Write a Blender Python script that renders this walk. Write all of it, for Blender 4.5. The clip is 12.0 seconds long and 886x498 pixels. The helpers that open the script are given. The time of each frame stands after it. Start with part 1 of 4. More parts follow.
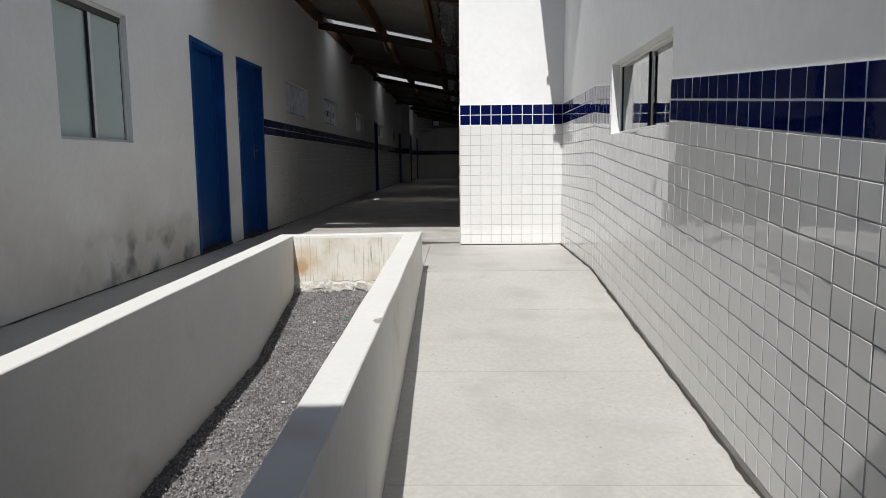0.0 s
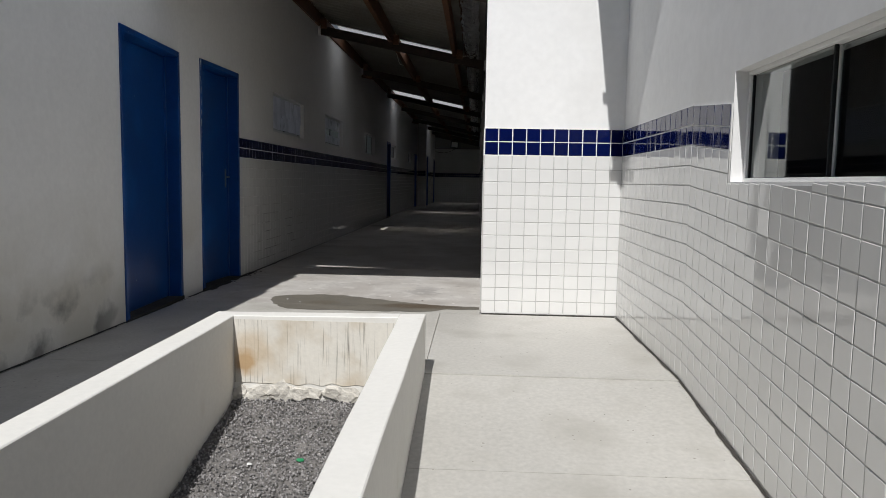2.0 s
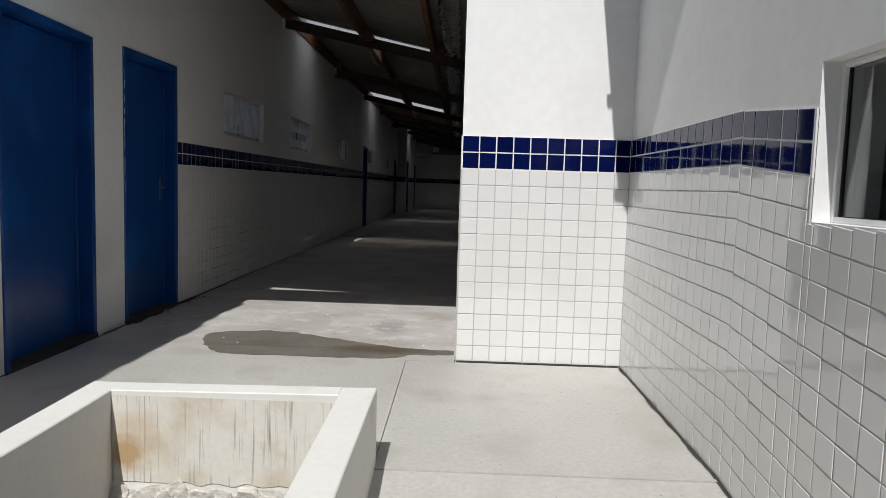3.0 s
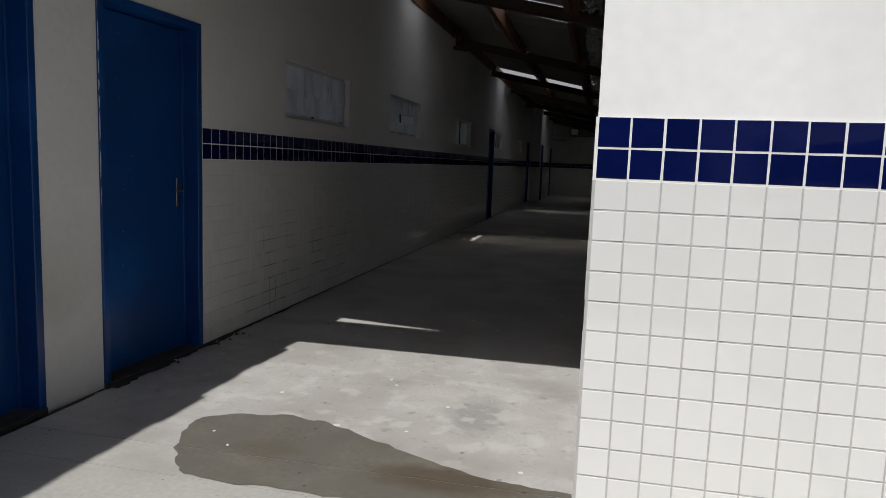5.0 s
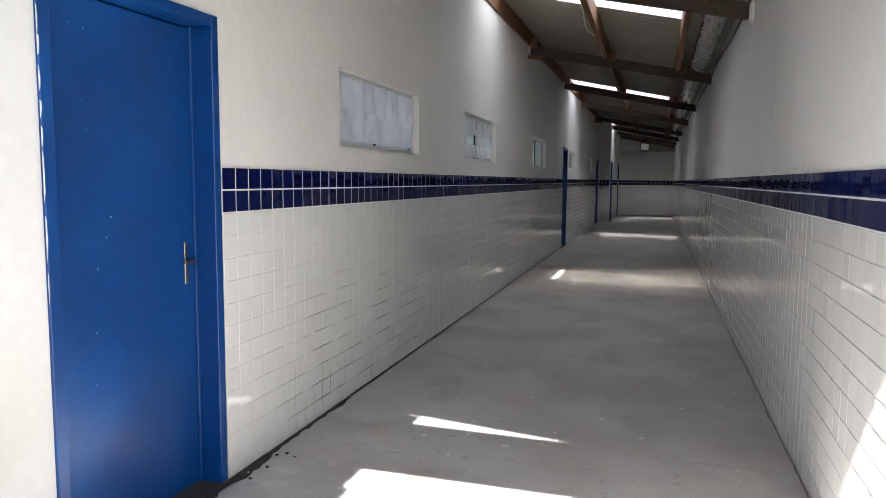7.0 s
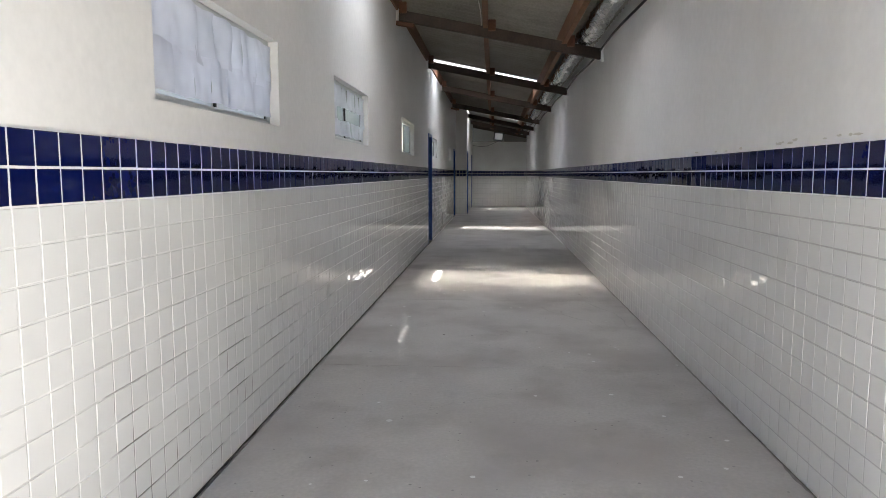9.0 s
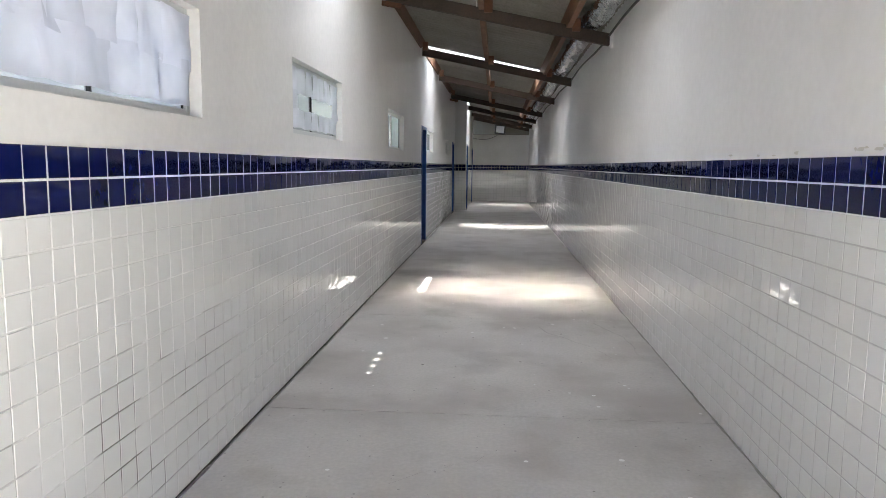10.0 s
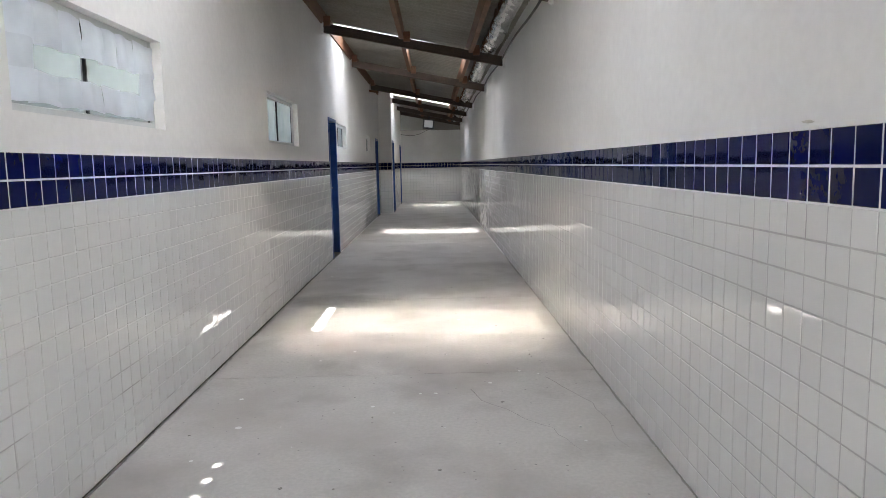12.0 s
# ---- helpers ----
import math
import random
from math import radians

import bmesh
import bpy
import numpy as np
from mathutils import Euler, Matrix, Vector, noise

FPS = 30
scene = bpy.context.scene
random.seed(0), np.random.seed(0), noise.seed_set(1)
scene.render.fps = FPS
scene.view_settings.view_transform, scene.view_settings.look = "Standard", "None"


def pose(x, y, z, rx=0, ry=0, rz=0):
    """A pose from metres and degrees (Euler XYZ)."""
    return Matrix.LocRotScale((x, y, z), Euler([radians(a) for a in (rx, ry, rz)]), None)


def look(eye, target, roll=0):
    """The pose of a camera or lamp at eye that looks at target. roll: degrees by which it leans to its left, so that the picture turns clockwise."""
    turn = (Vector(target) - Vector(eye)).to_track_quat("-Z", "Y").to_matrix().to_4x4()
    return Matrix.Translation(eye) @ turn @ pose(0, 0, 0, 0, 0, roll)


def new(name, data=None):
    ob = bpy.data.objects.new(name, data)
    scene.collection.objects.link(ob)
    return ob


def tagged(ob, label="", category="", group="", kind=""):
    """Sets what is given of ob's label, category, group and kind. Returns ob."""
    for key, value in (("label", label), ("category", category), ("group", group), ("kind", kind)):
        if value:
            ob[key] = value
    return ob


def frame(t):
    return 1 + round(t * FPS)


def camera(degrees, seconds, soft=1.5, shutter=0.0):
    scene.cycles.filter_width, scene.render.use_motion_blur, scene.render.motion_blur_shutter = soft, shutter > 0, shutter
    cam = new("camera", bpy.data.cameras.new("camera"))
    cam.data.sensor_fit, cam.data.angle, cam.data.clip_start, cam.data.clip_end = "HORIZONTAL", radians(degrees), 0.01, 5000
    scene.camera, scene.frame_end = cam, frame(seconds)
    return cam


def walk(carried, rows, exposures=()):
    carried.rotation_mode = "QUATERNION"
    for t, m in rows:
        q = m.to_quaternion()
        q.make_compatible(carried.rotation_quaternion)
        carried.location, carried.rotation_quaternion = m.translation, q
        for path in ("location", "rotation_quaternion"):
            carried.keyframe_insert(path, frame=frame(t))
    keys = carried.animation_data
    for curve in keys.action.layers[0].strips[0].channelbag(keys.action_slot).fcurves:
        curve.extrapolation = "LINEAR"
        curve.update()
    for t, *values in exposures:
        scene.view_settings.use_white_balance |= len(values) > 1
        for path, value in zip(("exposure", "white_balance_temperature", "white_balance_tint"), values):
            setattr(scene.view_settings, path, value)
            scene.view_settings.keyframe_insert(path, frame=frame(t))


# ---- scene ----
cam = camera(64.8, 12.0, 0.6)
EXPOSURES = [(0, -0.05), (2.5, -0.2), (4.5, -0.3), (5.0, -0.35), (5.5, -0.1), (6.0, 0.3), (6.5, 1.85), (6.7, 2.2), (8.3, 3.22), (9.0, 3.27), (9.5, 3.56), (10.5, 3.87), (12, 3.93)]
PATH = [
    (0, (-0.01, -0.344, 0.845), (-0.058, 1.64, 0.597), -0.6),
    (0.5, (-0.008, 0.016, 0.868), (-0.069, 2.007, 0.68), 0.2),
    (1, (-0.052, 0.466, 0.904), (-0.115, 2.455, 0.709), -0.2),
    (1.5, (-0.031, 0.942, 0.96), (-0.134, 2.934, 0.805), 1.5),
    (2, (-0.05, 1.47, 1.002), (-0.143, 3.459, 0.809), 1.0),
    (2.5, (-0.023, 1.962, 1.041), (-0.124, 3.949, 0.843), 0.6),
    (2.7, (-0.018, 2.155, 1.062), (-0.091, 4.146, 0.882), 1.0),
    (4.3, (0.034, 3.752, 1.194), (0.03, 5.742, 1.0), 2.6),
    (4.5, (0.029, 3.966, 1.204), (0.004, 5.952, 0.967), 1.2),
    (5, (0.018, 4.429, 1.238), (-0.408, 6.367, 0.993), 2.1),
    (5.5, (-0.086, 4.818, 1.277), (-0.583, 6.742, 1.056), 2.5),
    (6, (-0.226, 5.211, 1.302), (-0.981, 7.047, 1.061), 0.9),
    (6.5, (-0.388, 5.566, 1.354), (-1.182, 7.391, 1.160), 2.6),
    (6.7, (-0.485, 5.662, 1.356), (-1.178, 7.529, 1.169), 2.1),
    (8.3, (-1.197, 6.688, 1.342), (-1.605, 8.632, 1.11), -1.6),
    (8.5, (-1.222, 6.836, 1.335), (-1.552, 8.801, 1.159), -1.5),
    (9, (-1.256, 7.212, 1.287), (-1.398, 9.196, 1.073), -0.0),
    (9.5, (-1.253, 7.688, 1.335), (-1.369, 9.665, 1.055), -1.4),
    (10, (-1.163, 8.082, 1.355), (-1.312, 10.063, 1.118), 0.6),
    (10.5, (-1.139, 8.521, 1.34), (-1.141, 10.511, 1.139), 0.9),
    (11, (-1.084, 8.968, 1.33), (-1.191, 10.954, 1.114), -0.6),
    (11.5, (-1.053, 9.517, 1.319), (-1.091, 11.502, 1.076), 0.6),
    (12, (-0.976, 9.937, 1.329), (-0.951, 11.922, 1.088), -1.2),
]
walk(cam, [(t, look(eye, target, roll)) for t, eye, target, roll in PATH], EXPOSURES)

# ---- world, sun, exposure ----
SUN_DIR = Vector((0.125, 0.783, -1.0)).normalized()
world = bpy.data.worlds.new("sky")
scene.world = world
world.use_nodes = True
wn = world.node_tree.nodes
sky = wn.new("ShaderNodeTexSky")
sky.sky_type = "NISHITA"
sky.sun_disc = False
sky.sun_elevation = math.asin(-SUN_DIR.z)
sky.sun_rotation = math.atan2(-SUN_DIR.x, -SUN_DIR.y)
wn["Background"].inputs["Strength"].default_value = 0.062
world.node_tree.links.new(sky.outputs["Color"], wn["Background"].inputs["Color"])
sun = new("sun", bpy.data.lights.new("sun", "SUN"))
sun.data.energy = 4.5
sun.data.angle = radians(0.5)
sun.data.color = (1.0, 0.99, 0.982)
sun.matrix_world = look((-2, -8, 12), Vector((-2, -8, 12)) + SUN_DIR)


# ---- materials ----
def material(name, color, rough=0.6, metal=0.0, var=0.12, scale=6.0, fine=60.0, bump=0.15, dist=0.004,
             stain=None, stain_scale=1.5, stain_lo=0.55, stain_hi=0.75, island=0.0, objvar=0.0, spec=0.5, coat=0.0):
    """Painted or mineral surface: two scales of tone, fine relief, an optional stain colour."""
    m = bpy.data.materials.new(name)
    m.use_nodes = True
    n, l = m.node_tree.nodes, m.node_tree.links
    b = n["Principled BSDF"]
    geo = n.new("ShaderNodeNewGeometry")
    pos = geo.outputs["Position"]
    big, small = n.new("ShaderNodeTexNoise"), n.new("ShaderNodeTexNoise")
    for t, s, d in ((big, scale, 5), (small, fine, 4)):
        t.inputs["Scale"].default_value, t.inputs["Detail"].default_value = s, d
        l.new(pos, t.inputs["Vector"])
    add = n.new("ShaderNodeMath")
    add.operation = "ADD"
    l.new(big.outputs["Fac"], add.inputs[0])
    l.new(small.outputs["Fac"], add.inputs[1])
    rng = n.new("ShaderNodeMapRange")
    rng.inputs["From Min"].default_value, rng.inputs["From Max"].default_value = 0.6, 1.4
    rng.inputs["To Min"].default_value, rng.inputs["To Max"].default_value = 1 - var, 1 + var
    l.new(add.outputs[0], rng.inputs["Value"])
    value = rng.outputs["Result"]
    for amount, source in ((island, geo.outputs["Random Per Island"]), (objvar, n.new("ShaderNodeObjectInfo").outputs["Random"])):
        if amount:
            r = n.new("ShaderNodeMapRange")
            r.inputs["To Min"].default_value, r.inputs["To Max"].default_value = 1 - amount, 1 + amount
            l.new(source, r.inputs["Value"])
            mul = n.new("ShaderNodeMath")
            mul.operation = "MULTIPLY"
            l.new(value, mul.inputs[0])
            l.new(r.outputs["Result"], mul.inputs[1])
            value = mul.outputs[0]
    tone = n.new("ShaderNodeVectorMath")
    tone.operation = "SCALE"
    tone.inputs[0].default_value = color
    l.new(value, tone.inputs["Scale"])
    out = tone.outputs["Vector"]
    if stain:
        st = n.new("ShaderNodeTexNoise")
        st.inputs["Scale"].default_value, st.inputs["Detail"].default_value = stain_scale, 7
        l.new(pos, st.inputs["Vector"])
        sr = n.new("ShaderNodeMapRange")
        sr.inputs["From Min"].default_value, sr.inputs["From Max"].default_value = stain_lo, stain_hi
        l.new(st.outputs["Fac"], sr.inputs["Value"])
        mix = n.new("ShaderNodeMix")
        mix.data_type = "RGBA"
        l.new(sr.outputs["Result"], mix.inputs["Factor"])
        l.new(out, mix.inputs["A"])
        mix.inputs["B"].default_value = (*stain, 1)
        out = mix.outputs["Result"]
    l.new(out, b.inputs["Base Color"])
    b.inputs["Roughness"].default_value, b.inputs["Metallic"].default_value = rough, metal
    b.inputs["Specular IOR Level"].default_value, b.inputs["Coat Weight"].default_value = spec, coat
    bp = n.new("ShaderNodeBump")
    bp.inputs["Strength"].default_value, bp.inputs["Distance"].default_value = bump, dist
    l.new(add.outputs[0], bp.inputs["Height"])
    l.new(bp.outputs["Normal"], b.inputs["Normal"])
    return m


PLASTER = material("white_plaster_paint", (0.80, 0.795, 0.78), 0.7, var=0.05, scale=1.3, fine=19, bump=0.22, dist=0.003,
                   stain=(0.70, 0.69, 0.665), stain_scale=0.9, stain_lo=0.5, stain_hi=0.8)
GROUT_W = material("white_grout", (0.72, 0.72, 0.70), 0.9, var=0.1, scale=4)
GROUT_L = material("pale_grout", (0.66, 0.655, 0.635), 0.9, var=0.1, scale=4)
GROUT = material("grout", (0.45, 0.445, 0.43), 0.9, var=0.12, scale=4)
TILE_W = material("white_glazed_tile", (0.73, 0.725, 0.705), 0.035, spec=1.0, var=0.015, scale=3, fine=13, bump=0.10, dist=0.004, island=0.02, objvar=0.02)
TILE_B = material("blue_glazed_tile", (0.0025, 0.006, 0.053), 0.05, spec=0.22, var=0.15, scale=6, fine=40, bump=0.05, dist=0.002, island=0.12, objvar=0.12)
CONCRETE = material("polished_concrete", (0.48, 0.463, 0.425), 0.55, var=0.15, scale=1.3, fine=45, bump=0.12, dist=0.002,
                    stain=(0.37, 0.353, 0.315), stain_scale=2.6, stain_lo=0.50, stain_hi=0.78)
CONCRETE_IN = material("dusty_concrete", (0.53, 0.507, 0.476), 0.5, var=0.14, scale=1.7, fine=50, bump=0.12, dist=0.002,
                       stain=(0.43, 0.40, 0.37), stain_scale=1.3, stain_lo=0.46, stain_hi=0.68)


def specks(m, color, scale, size, share):
    """Small drips of paint and grit scattered on a surface."""
    n, l = m.node_tree.nodes, m.node_tree.links
    b = n["Principled BSDF"]
    v = n.new("ShaderNodeTexVoronoi")
    v.inputs["Scale"].default_value = scale
    l.new(n["Geometry"].outputs["Position"], v.inputs["Vector"])
    near = n.new("ShaderNodeMath")
    near.operation = "LESS_THAN"
    sep = n.new("ShaderNodeSeparateColor")
    l.new(v.outputs["Color"], sep.inputs[0])
    r = n.new("ShaderNodeMapRange")
    r.inputs["From Min"].default_value, r.inputs["To Max"].default_value = 1 - share, size
    l.new(sep.outputs["Red"], r.inputs["Value"])
    l.new(v.outputs["Distance"], near.inputs[0])
    l.new(r.outputs["Result"], near.inputs[1])
    mix = n.new("ShaderNodeMix")
    mix.data_type = "RGBA"
    l.new(near.outputs[0], mix.inputs["Factor"])
    l.new(b.inputs["Base Color"].links[0].from_socket, mix.inputs["A"])
    mix.inputs["B"].default_value = (*color, 1)
    l.new(mix.outputs["Result"], b.inputs["Base Color"])


specks(CONCRETE_IN, (0.75, 0.75, 0.73), 4.5, 0.09, 0.35)
specks(CONCRETE_IN, (0.10, 0.09, 0.08), 6.3, 0.06, 0.25)
specks(CONCRETE, (0.72, 0.72, 0.70), 4.0, 0.07, 0.22)
specks(CONCRETE, (0.30, 0.285, 0.25), 26, 0.16, 0.4)
specks(CONCRETE_IN, (0.31, 0.30, 0.28), 22, 0.16, 0.4)
specks(CONCRETE, (0.16, 0.15, 0.13), 7.0, 0.05, 0.2)


def blotch(m, color, scale, lo, hi, y0, y1, z0, z1, strength=0.8):
    """Mildew or damp with ragged edges, within a stretch of wall (y) and a height (z) over which it thins out."""
    n, l = m.node_tree.nodes, m.node_tree.links
    b = n["Principled BSDF"]
    pos = n["Geometry"].outputs["Position"]
    t = n.new("ShaderNodeTexNoise")
    t.inputs["Scale"].default_value, t.inputs["Detail"].default_value = scale, 8
    l.new(pos, t.inputs["Vector"])
    sep = n.new("ShaderNodeSeparateXYZ")
    l.new(pos, sep.inputs[0])
    value = None
    for source, a, c, p, q in ((t.outputs["Fac"], lo, hi, 0, strength), (sep.outputs["Z"], z0, z1, 1, 0), (sep.outputs["Y"], y0 - 0.4, y0 + 0.4, 0, 1), (sep.outputs["Y"], y1 - 0.4, y1 + 0.2, 1, 0)):
        r = n.new("ShaderNodeMapRange")
        r.inputs["From Min"].default_value, r.inputs["From Max"].default_value = a, c
        r.inputs["To Min"].default_value, r.inputs["To Max"].default_value = p, q
        l.new(source, r.inputs["Value"])
        if value is None:
            value = r.outputs["Result"]
        else:
            mul = n.new("ShaderNodeMath")
            mul.operation = "MULTIPLY"
            l.new(value, mul.inputs[0])
            l.new(r.outputs["Result"], mul.inputs[1])
            value = mul.outputs[0]
    mix = n.new("ShaderNodeMix")
    mix.data_type = "RGBA"
    l.new(value, mix.inputs["Factor"])
    l.new(b.inputs["Base Color"].links[0].from_socket, mix.inputs["A"])
    mix.inputs["B"].default_value = (*color, 1)
    l.new(mix.outputs["Result"], b.inputs["Base Color"])


def spot(m, color, centre, radii, strength, ragged=0.8):
    """One patch of colour with a ragged outline round a centre."""
    n, l = m.node_tree.nodes, m.node_tree.links
    b = n["Principled BSDF"]
    pos = n["Geometry"].outputs["Position"]
    off, scl, size = n.new("ShaderNodeVectorMath"), n.new("ShaderNodeVectorMath"), n.new("ShaderNodeVectorMath")
    off.operation, scl.operation, size.operation = "SUBTRACT", "DIVIDE", "LENGTH"
    off.inputs[1].default_value, scl.inputs[1].default_value = centre, radii
    t, add, r, mix = n.new("ShaderNodeTexNoise"), n.new("ShaderNodeMath"), n.new("ShaderNodeMapRange"), n.new("ShaderNodeMix")
    t.inputs["Scale"].default_value, t.inputs["Detail"].default_value = 1.6 / max(min(radii), 0.02), 6
    add.operation = "MULTIPLY_ADD"
    add.inputs[1].default_value = ragged
    r.inputs["From Min"].default_value, r.inputs["From Max"].default_value = 0.45 + ragged / 2, 1.0 + ragged / 2
    r.inputs["To Min"].default_value, r.inputs["To Max"].default_value = strength, 0
    mix.data_type = "RGBA"
    mix.inputs["B"].default_value = (*color, 1)
    l.new(pos, off.inputs[0])
    l.new(off.outputs["Vector"], scl.inputs[0])
    l.new(scl.outputs["Vector"], size.inputs[0])
    l.new(pos, t.inputs["Vector"])
    l.new(t.outputs["Fac"], add.inputs[0])
    l.new(size.outputs["Value"], add.inputs[2])
    l.new(add.outputs[0], r.inputs["Value"])
    l.new(r.outputs["Result"], mix.inputs["Factor"])
    l.new(b.inputs["Base Color"].links[0].from_socket, mix.inputs["A"])
    l.new(mix.outputs["Result"], b.inputs["Base Color"])


# dark ragged patch on the floor near the left wall
spot(CONCRETE_IN, (0.20, 0.18, 0.16), (-2.0, 16.8, 0), (0.62, 0.42, 1), 0.8)
spot(CONCRETE_IN, (0.25, 0.235, 0.225), (-0.5, 7.75, 0), (0.22, 0.32, 1), 0.55)
blotch(CONCRETE_IN, (0.62, 0.60, 0.56), 7, 0.53, 0.62, 7.0, 8.9, 0.5, 1.0, 0.6)
blotch(CONCRETE_IN, (0.30, 0.275, 0.245), 1.9, 0.53, 0.72, 6.8, 34.0, 0.5, 1.0, 0.55)
blotch(CONCRETE_IN, (0.38, 0.34, 0.29), 2.7, 0.50, 0.70, 6.9, 9.0, 0.5, 1.0, 0.35)
blotch(CONCRETE_IN, (0.24, 0.225, 0.205), 13, 0.60, 0.72, 6.9, 9.4, 0.5, 1.0, 0.5)
specks(CONCRETE_IN, (0.78, 0.78, 0.76), 9.0, 0.13, 0.16)
blotch(GROUT_L, (0.09, 0.08, 0.068), 3.5, 0.42, 0.54, 8.9, 11.4, 0.45, 0.95, 0.85)
blotch(GROUT_L, (0.16, 0.145, 0.12), 2.1, 0.48, 0.6, 10.5, 20.0, 0.2, 0.75, 0.7)
PLASTER_OLD = material("old_white_paint", (0.775, 0.765, 0.74), 0.75, var=0.055, scale=1.6, fine=28, bump=0.32, dist=0.003)
blotch(PLASTER_OLD, (0.50, 0.46, 0.37), 1.3, 0.40, 0.62, 2.0, 7.6, 0.35, 0.95, 0.6)
blotch(PLASTER_OLD, (0.16, 0.155, 0.14), 3.2, 0.50, 0.64, 4.1, 6.1, 0.22, 0.45, 0.85)
DARK_JOINT = material("dark_joint", (0.06, 0.055, 0.05), 0.95, var=0.2)
BLUE_PAINT = material("blue_gloss_paint", (0.002, 0.046, 0.20), 0.3, var=0.16, scale=2.5, fine=30, bump=0.12, dist=0.002,
                      stain=(0.006, 0.088, 0.33), stain_scale=1.6, stain_lo=0.5, stain_hi=0.72)
specks(BLUE_PAINT, (0.35, 0.45, 0.58), 16, 0.07, 0.22)
WOOD = material("dark_roof_timber", (0.062, 0.042, 0.030), 0.75, var=0.35, scale=5, fine=50, bump=0.5, dist=0.004)
WOOD_RED = material("red_brown_timber", (0.16, 0.07, 0.032), 0.7, var=0.3, scale=4, fine=45, bump=0.5, dist=0.004)
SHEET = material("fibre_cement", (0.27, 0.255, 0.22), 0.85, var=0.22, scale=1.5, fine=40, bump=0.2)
CLAY = material("clay_roof_tile", (0.35, 0.17, 0.10), 0.85, var=0.3, scale=3)
GRAVEL = material("grey_gravel", (0.245, 0.235, 0.23), 0.9, var=0.4, scale=8, fine=90, island=0.65)
GRAVEL_BED = material("gravel_bed", (0.17, 0.16, 0.15), 0.95, var=0.55, scale=22, fine=90, bump=1.0, dist=0.01)
METAL = material("brushed_metal", (0.26, 0.26, 0.26), 0.35, metal=1.0, var=0.1)
ALU = material("grey_window_frame", (0.62, 0.63, 0.62), 0.4, var=0.05)
BLACK = material("black_plastic", (0.015, 0.015, 0.016), 0.45, var=0.1)
DIRT = material("dark_dirt", (0.045, 0.04, 0.034), 0.9, var=0.4, scale=12)
# wall colour that carries the dimness of the unlit side room
DEEP = material("dim_room_grey", (0.10, 0.10, 0.10), 0.9, var=0.1)


def glass(name, tint, rough, ior=1.45):
    m = bpy.data.materials.new(name)
    m.use_nodes = True
    b = m.node_tree.nodes["Principled BSDF"]
    b.inputs["Base Color"].default_value = (*tint, 1)
    b.inputs["Roughness"].default_value = rough
    b.inputs["Transmission Weight"].default_value = 1.0
    b.inputs["IOR"].default_value = ior
    return m


GLASS = glass("window_glass", (0.9, 0.95, 0.93), 0.02)
FROSTED = material("frosted_green_glass", (0.50, 0.57, 0.55), 0.12, var=0.05, scale=3)


def translucent(name, color, share, rough=0.5, uneven=0.0):
    m = bpy.data.materials.new(name)
    m.use_nodes = True
    n, l = m.node_tree.nodes, m.node_tree.links
    b, out = n["Principled BSDF"], n["Material Output"]
    noise_t = n.new("ShaderNodeTexNoise")
    noise_t.inputs["Scale"].default_value = 7
    ramp = n.new("ShaderNodeMapRange")
    ramp.inputs["To Min"].default_value, ramp.inputs["To Max"].default_value = 0.8, 1.1
    l.new(n.new("ShaderNodeNewGeometry").outputs["Position"], noise_t.inputs["Vector"])
    l.new(noise_t.outputs["Fac"], ramp.inputs["Value"])
    tone = n.new("ShaderNodeVectorMath")
    tone.operation = "SCALE"
    tone.inputs[0].default_value = color
    l.new(ramp.outputs["Result"], tone.inputs["Scale"])
    if uneven:
        info, each = n.new("ShaderNodeObjectInfo"), n.new("ShaderNodeMapRange")
        each.inputs["To Min"].default_value, each.inputs["To Max"].default_value = 1 - uneven, 1 + uneven * 0.5
        l.new(info.outputs["Random"], each.inputs["Value"])
        both = n.new("ShaderNodeMath")
        both.operation = "MULTIPLY"
        l.new(ramp.outputs["Result"], both.inputs[0])
        l.new(each.outputs["Result"], both.inputs[1])
        l.new(both.outputs[0], tone.inputs["Scale"])
    t = n.new("ShaderNodeBsdfTranslucent")
    mix = n.new("ShaderNodeMixShader")
    mix.inputs[0].default_value = share
    l.new(tone.outputs["Vector"], b.inputs["Base Color"])
    l.new(tone.outputs["Vector"], t.inputs["Color"])
    b.inputs["Roughness"].default_value = rough
    l.new(b.outputs[0], mix.inputs[1])
    l.new(t.outputs[0], mix.inputs[2])
    l.new(mix.outputs[0], out.inputs["Surface"])
    return m


def fibreglass(name, color, clear, blur, spread, tint):
    """Weathered sheet: a share of the sun passes straight, another in a blurred beam, the rest is scattered all round."""
    m = translucent(name, color, 0.96)
    n, l = m.node_tree.nodes, m.node_tree.links
    out = n["Material Output"]
    beam = n.new("ShaderNodeMixShader")
    for k, ior in ((1, 1.11), (2, 0.90)):
        ray = n.new("ShaderNodeBsdfRefraction")
        ray.inputs["Color"].default_value = (*tint, 1)
        ray.inputs["Roughness"].default_value, ray.inputs["IOR"].default_value = spread, ior
        l.new(ray.outputs[0], beam.inputs[k])
    straight = n.new("ShaderNodeBsdfTransparent")
    straight.inputs["Color"].default_value = (*tint, 1)
    for share, source in ((blur, beam.outputs[0]), (clear, straight.outputs[0])):
        mix = n.new("ShaderNodeMixShader")
        mix.inputs[0].default_value = share
        l.new(out.inputs["Surface"].links[0].from_socket, mix.inputs[1])
        l.new(source, mix.inputs[2])
        l.new(mix.outputs[0], out.inputs["Surface"])
    return m


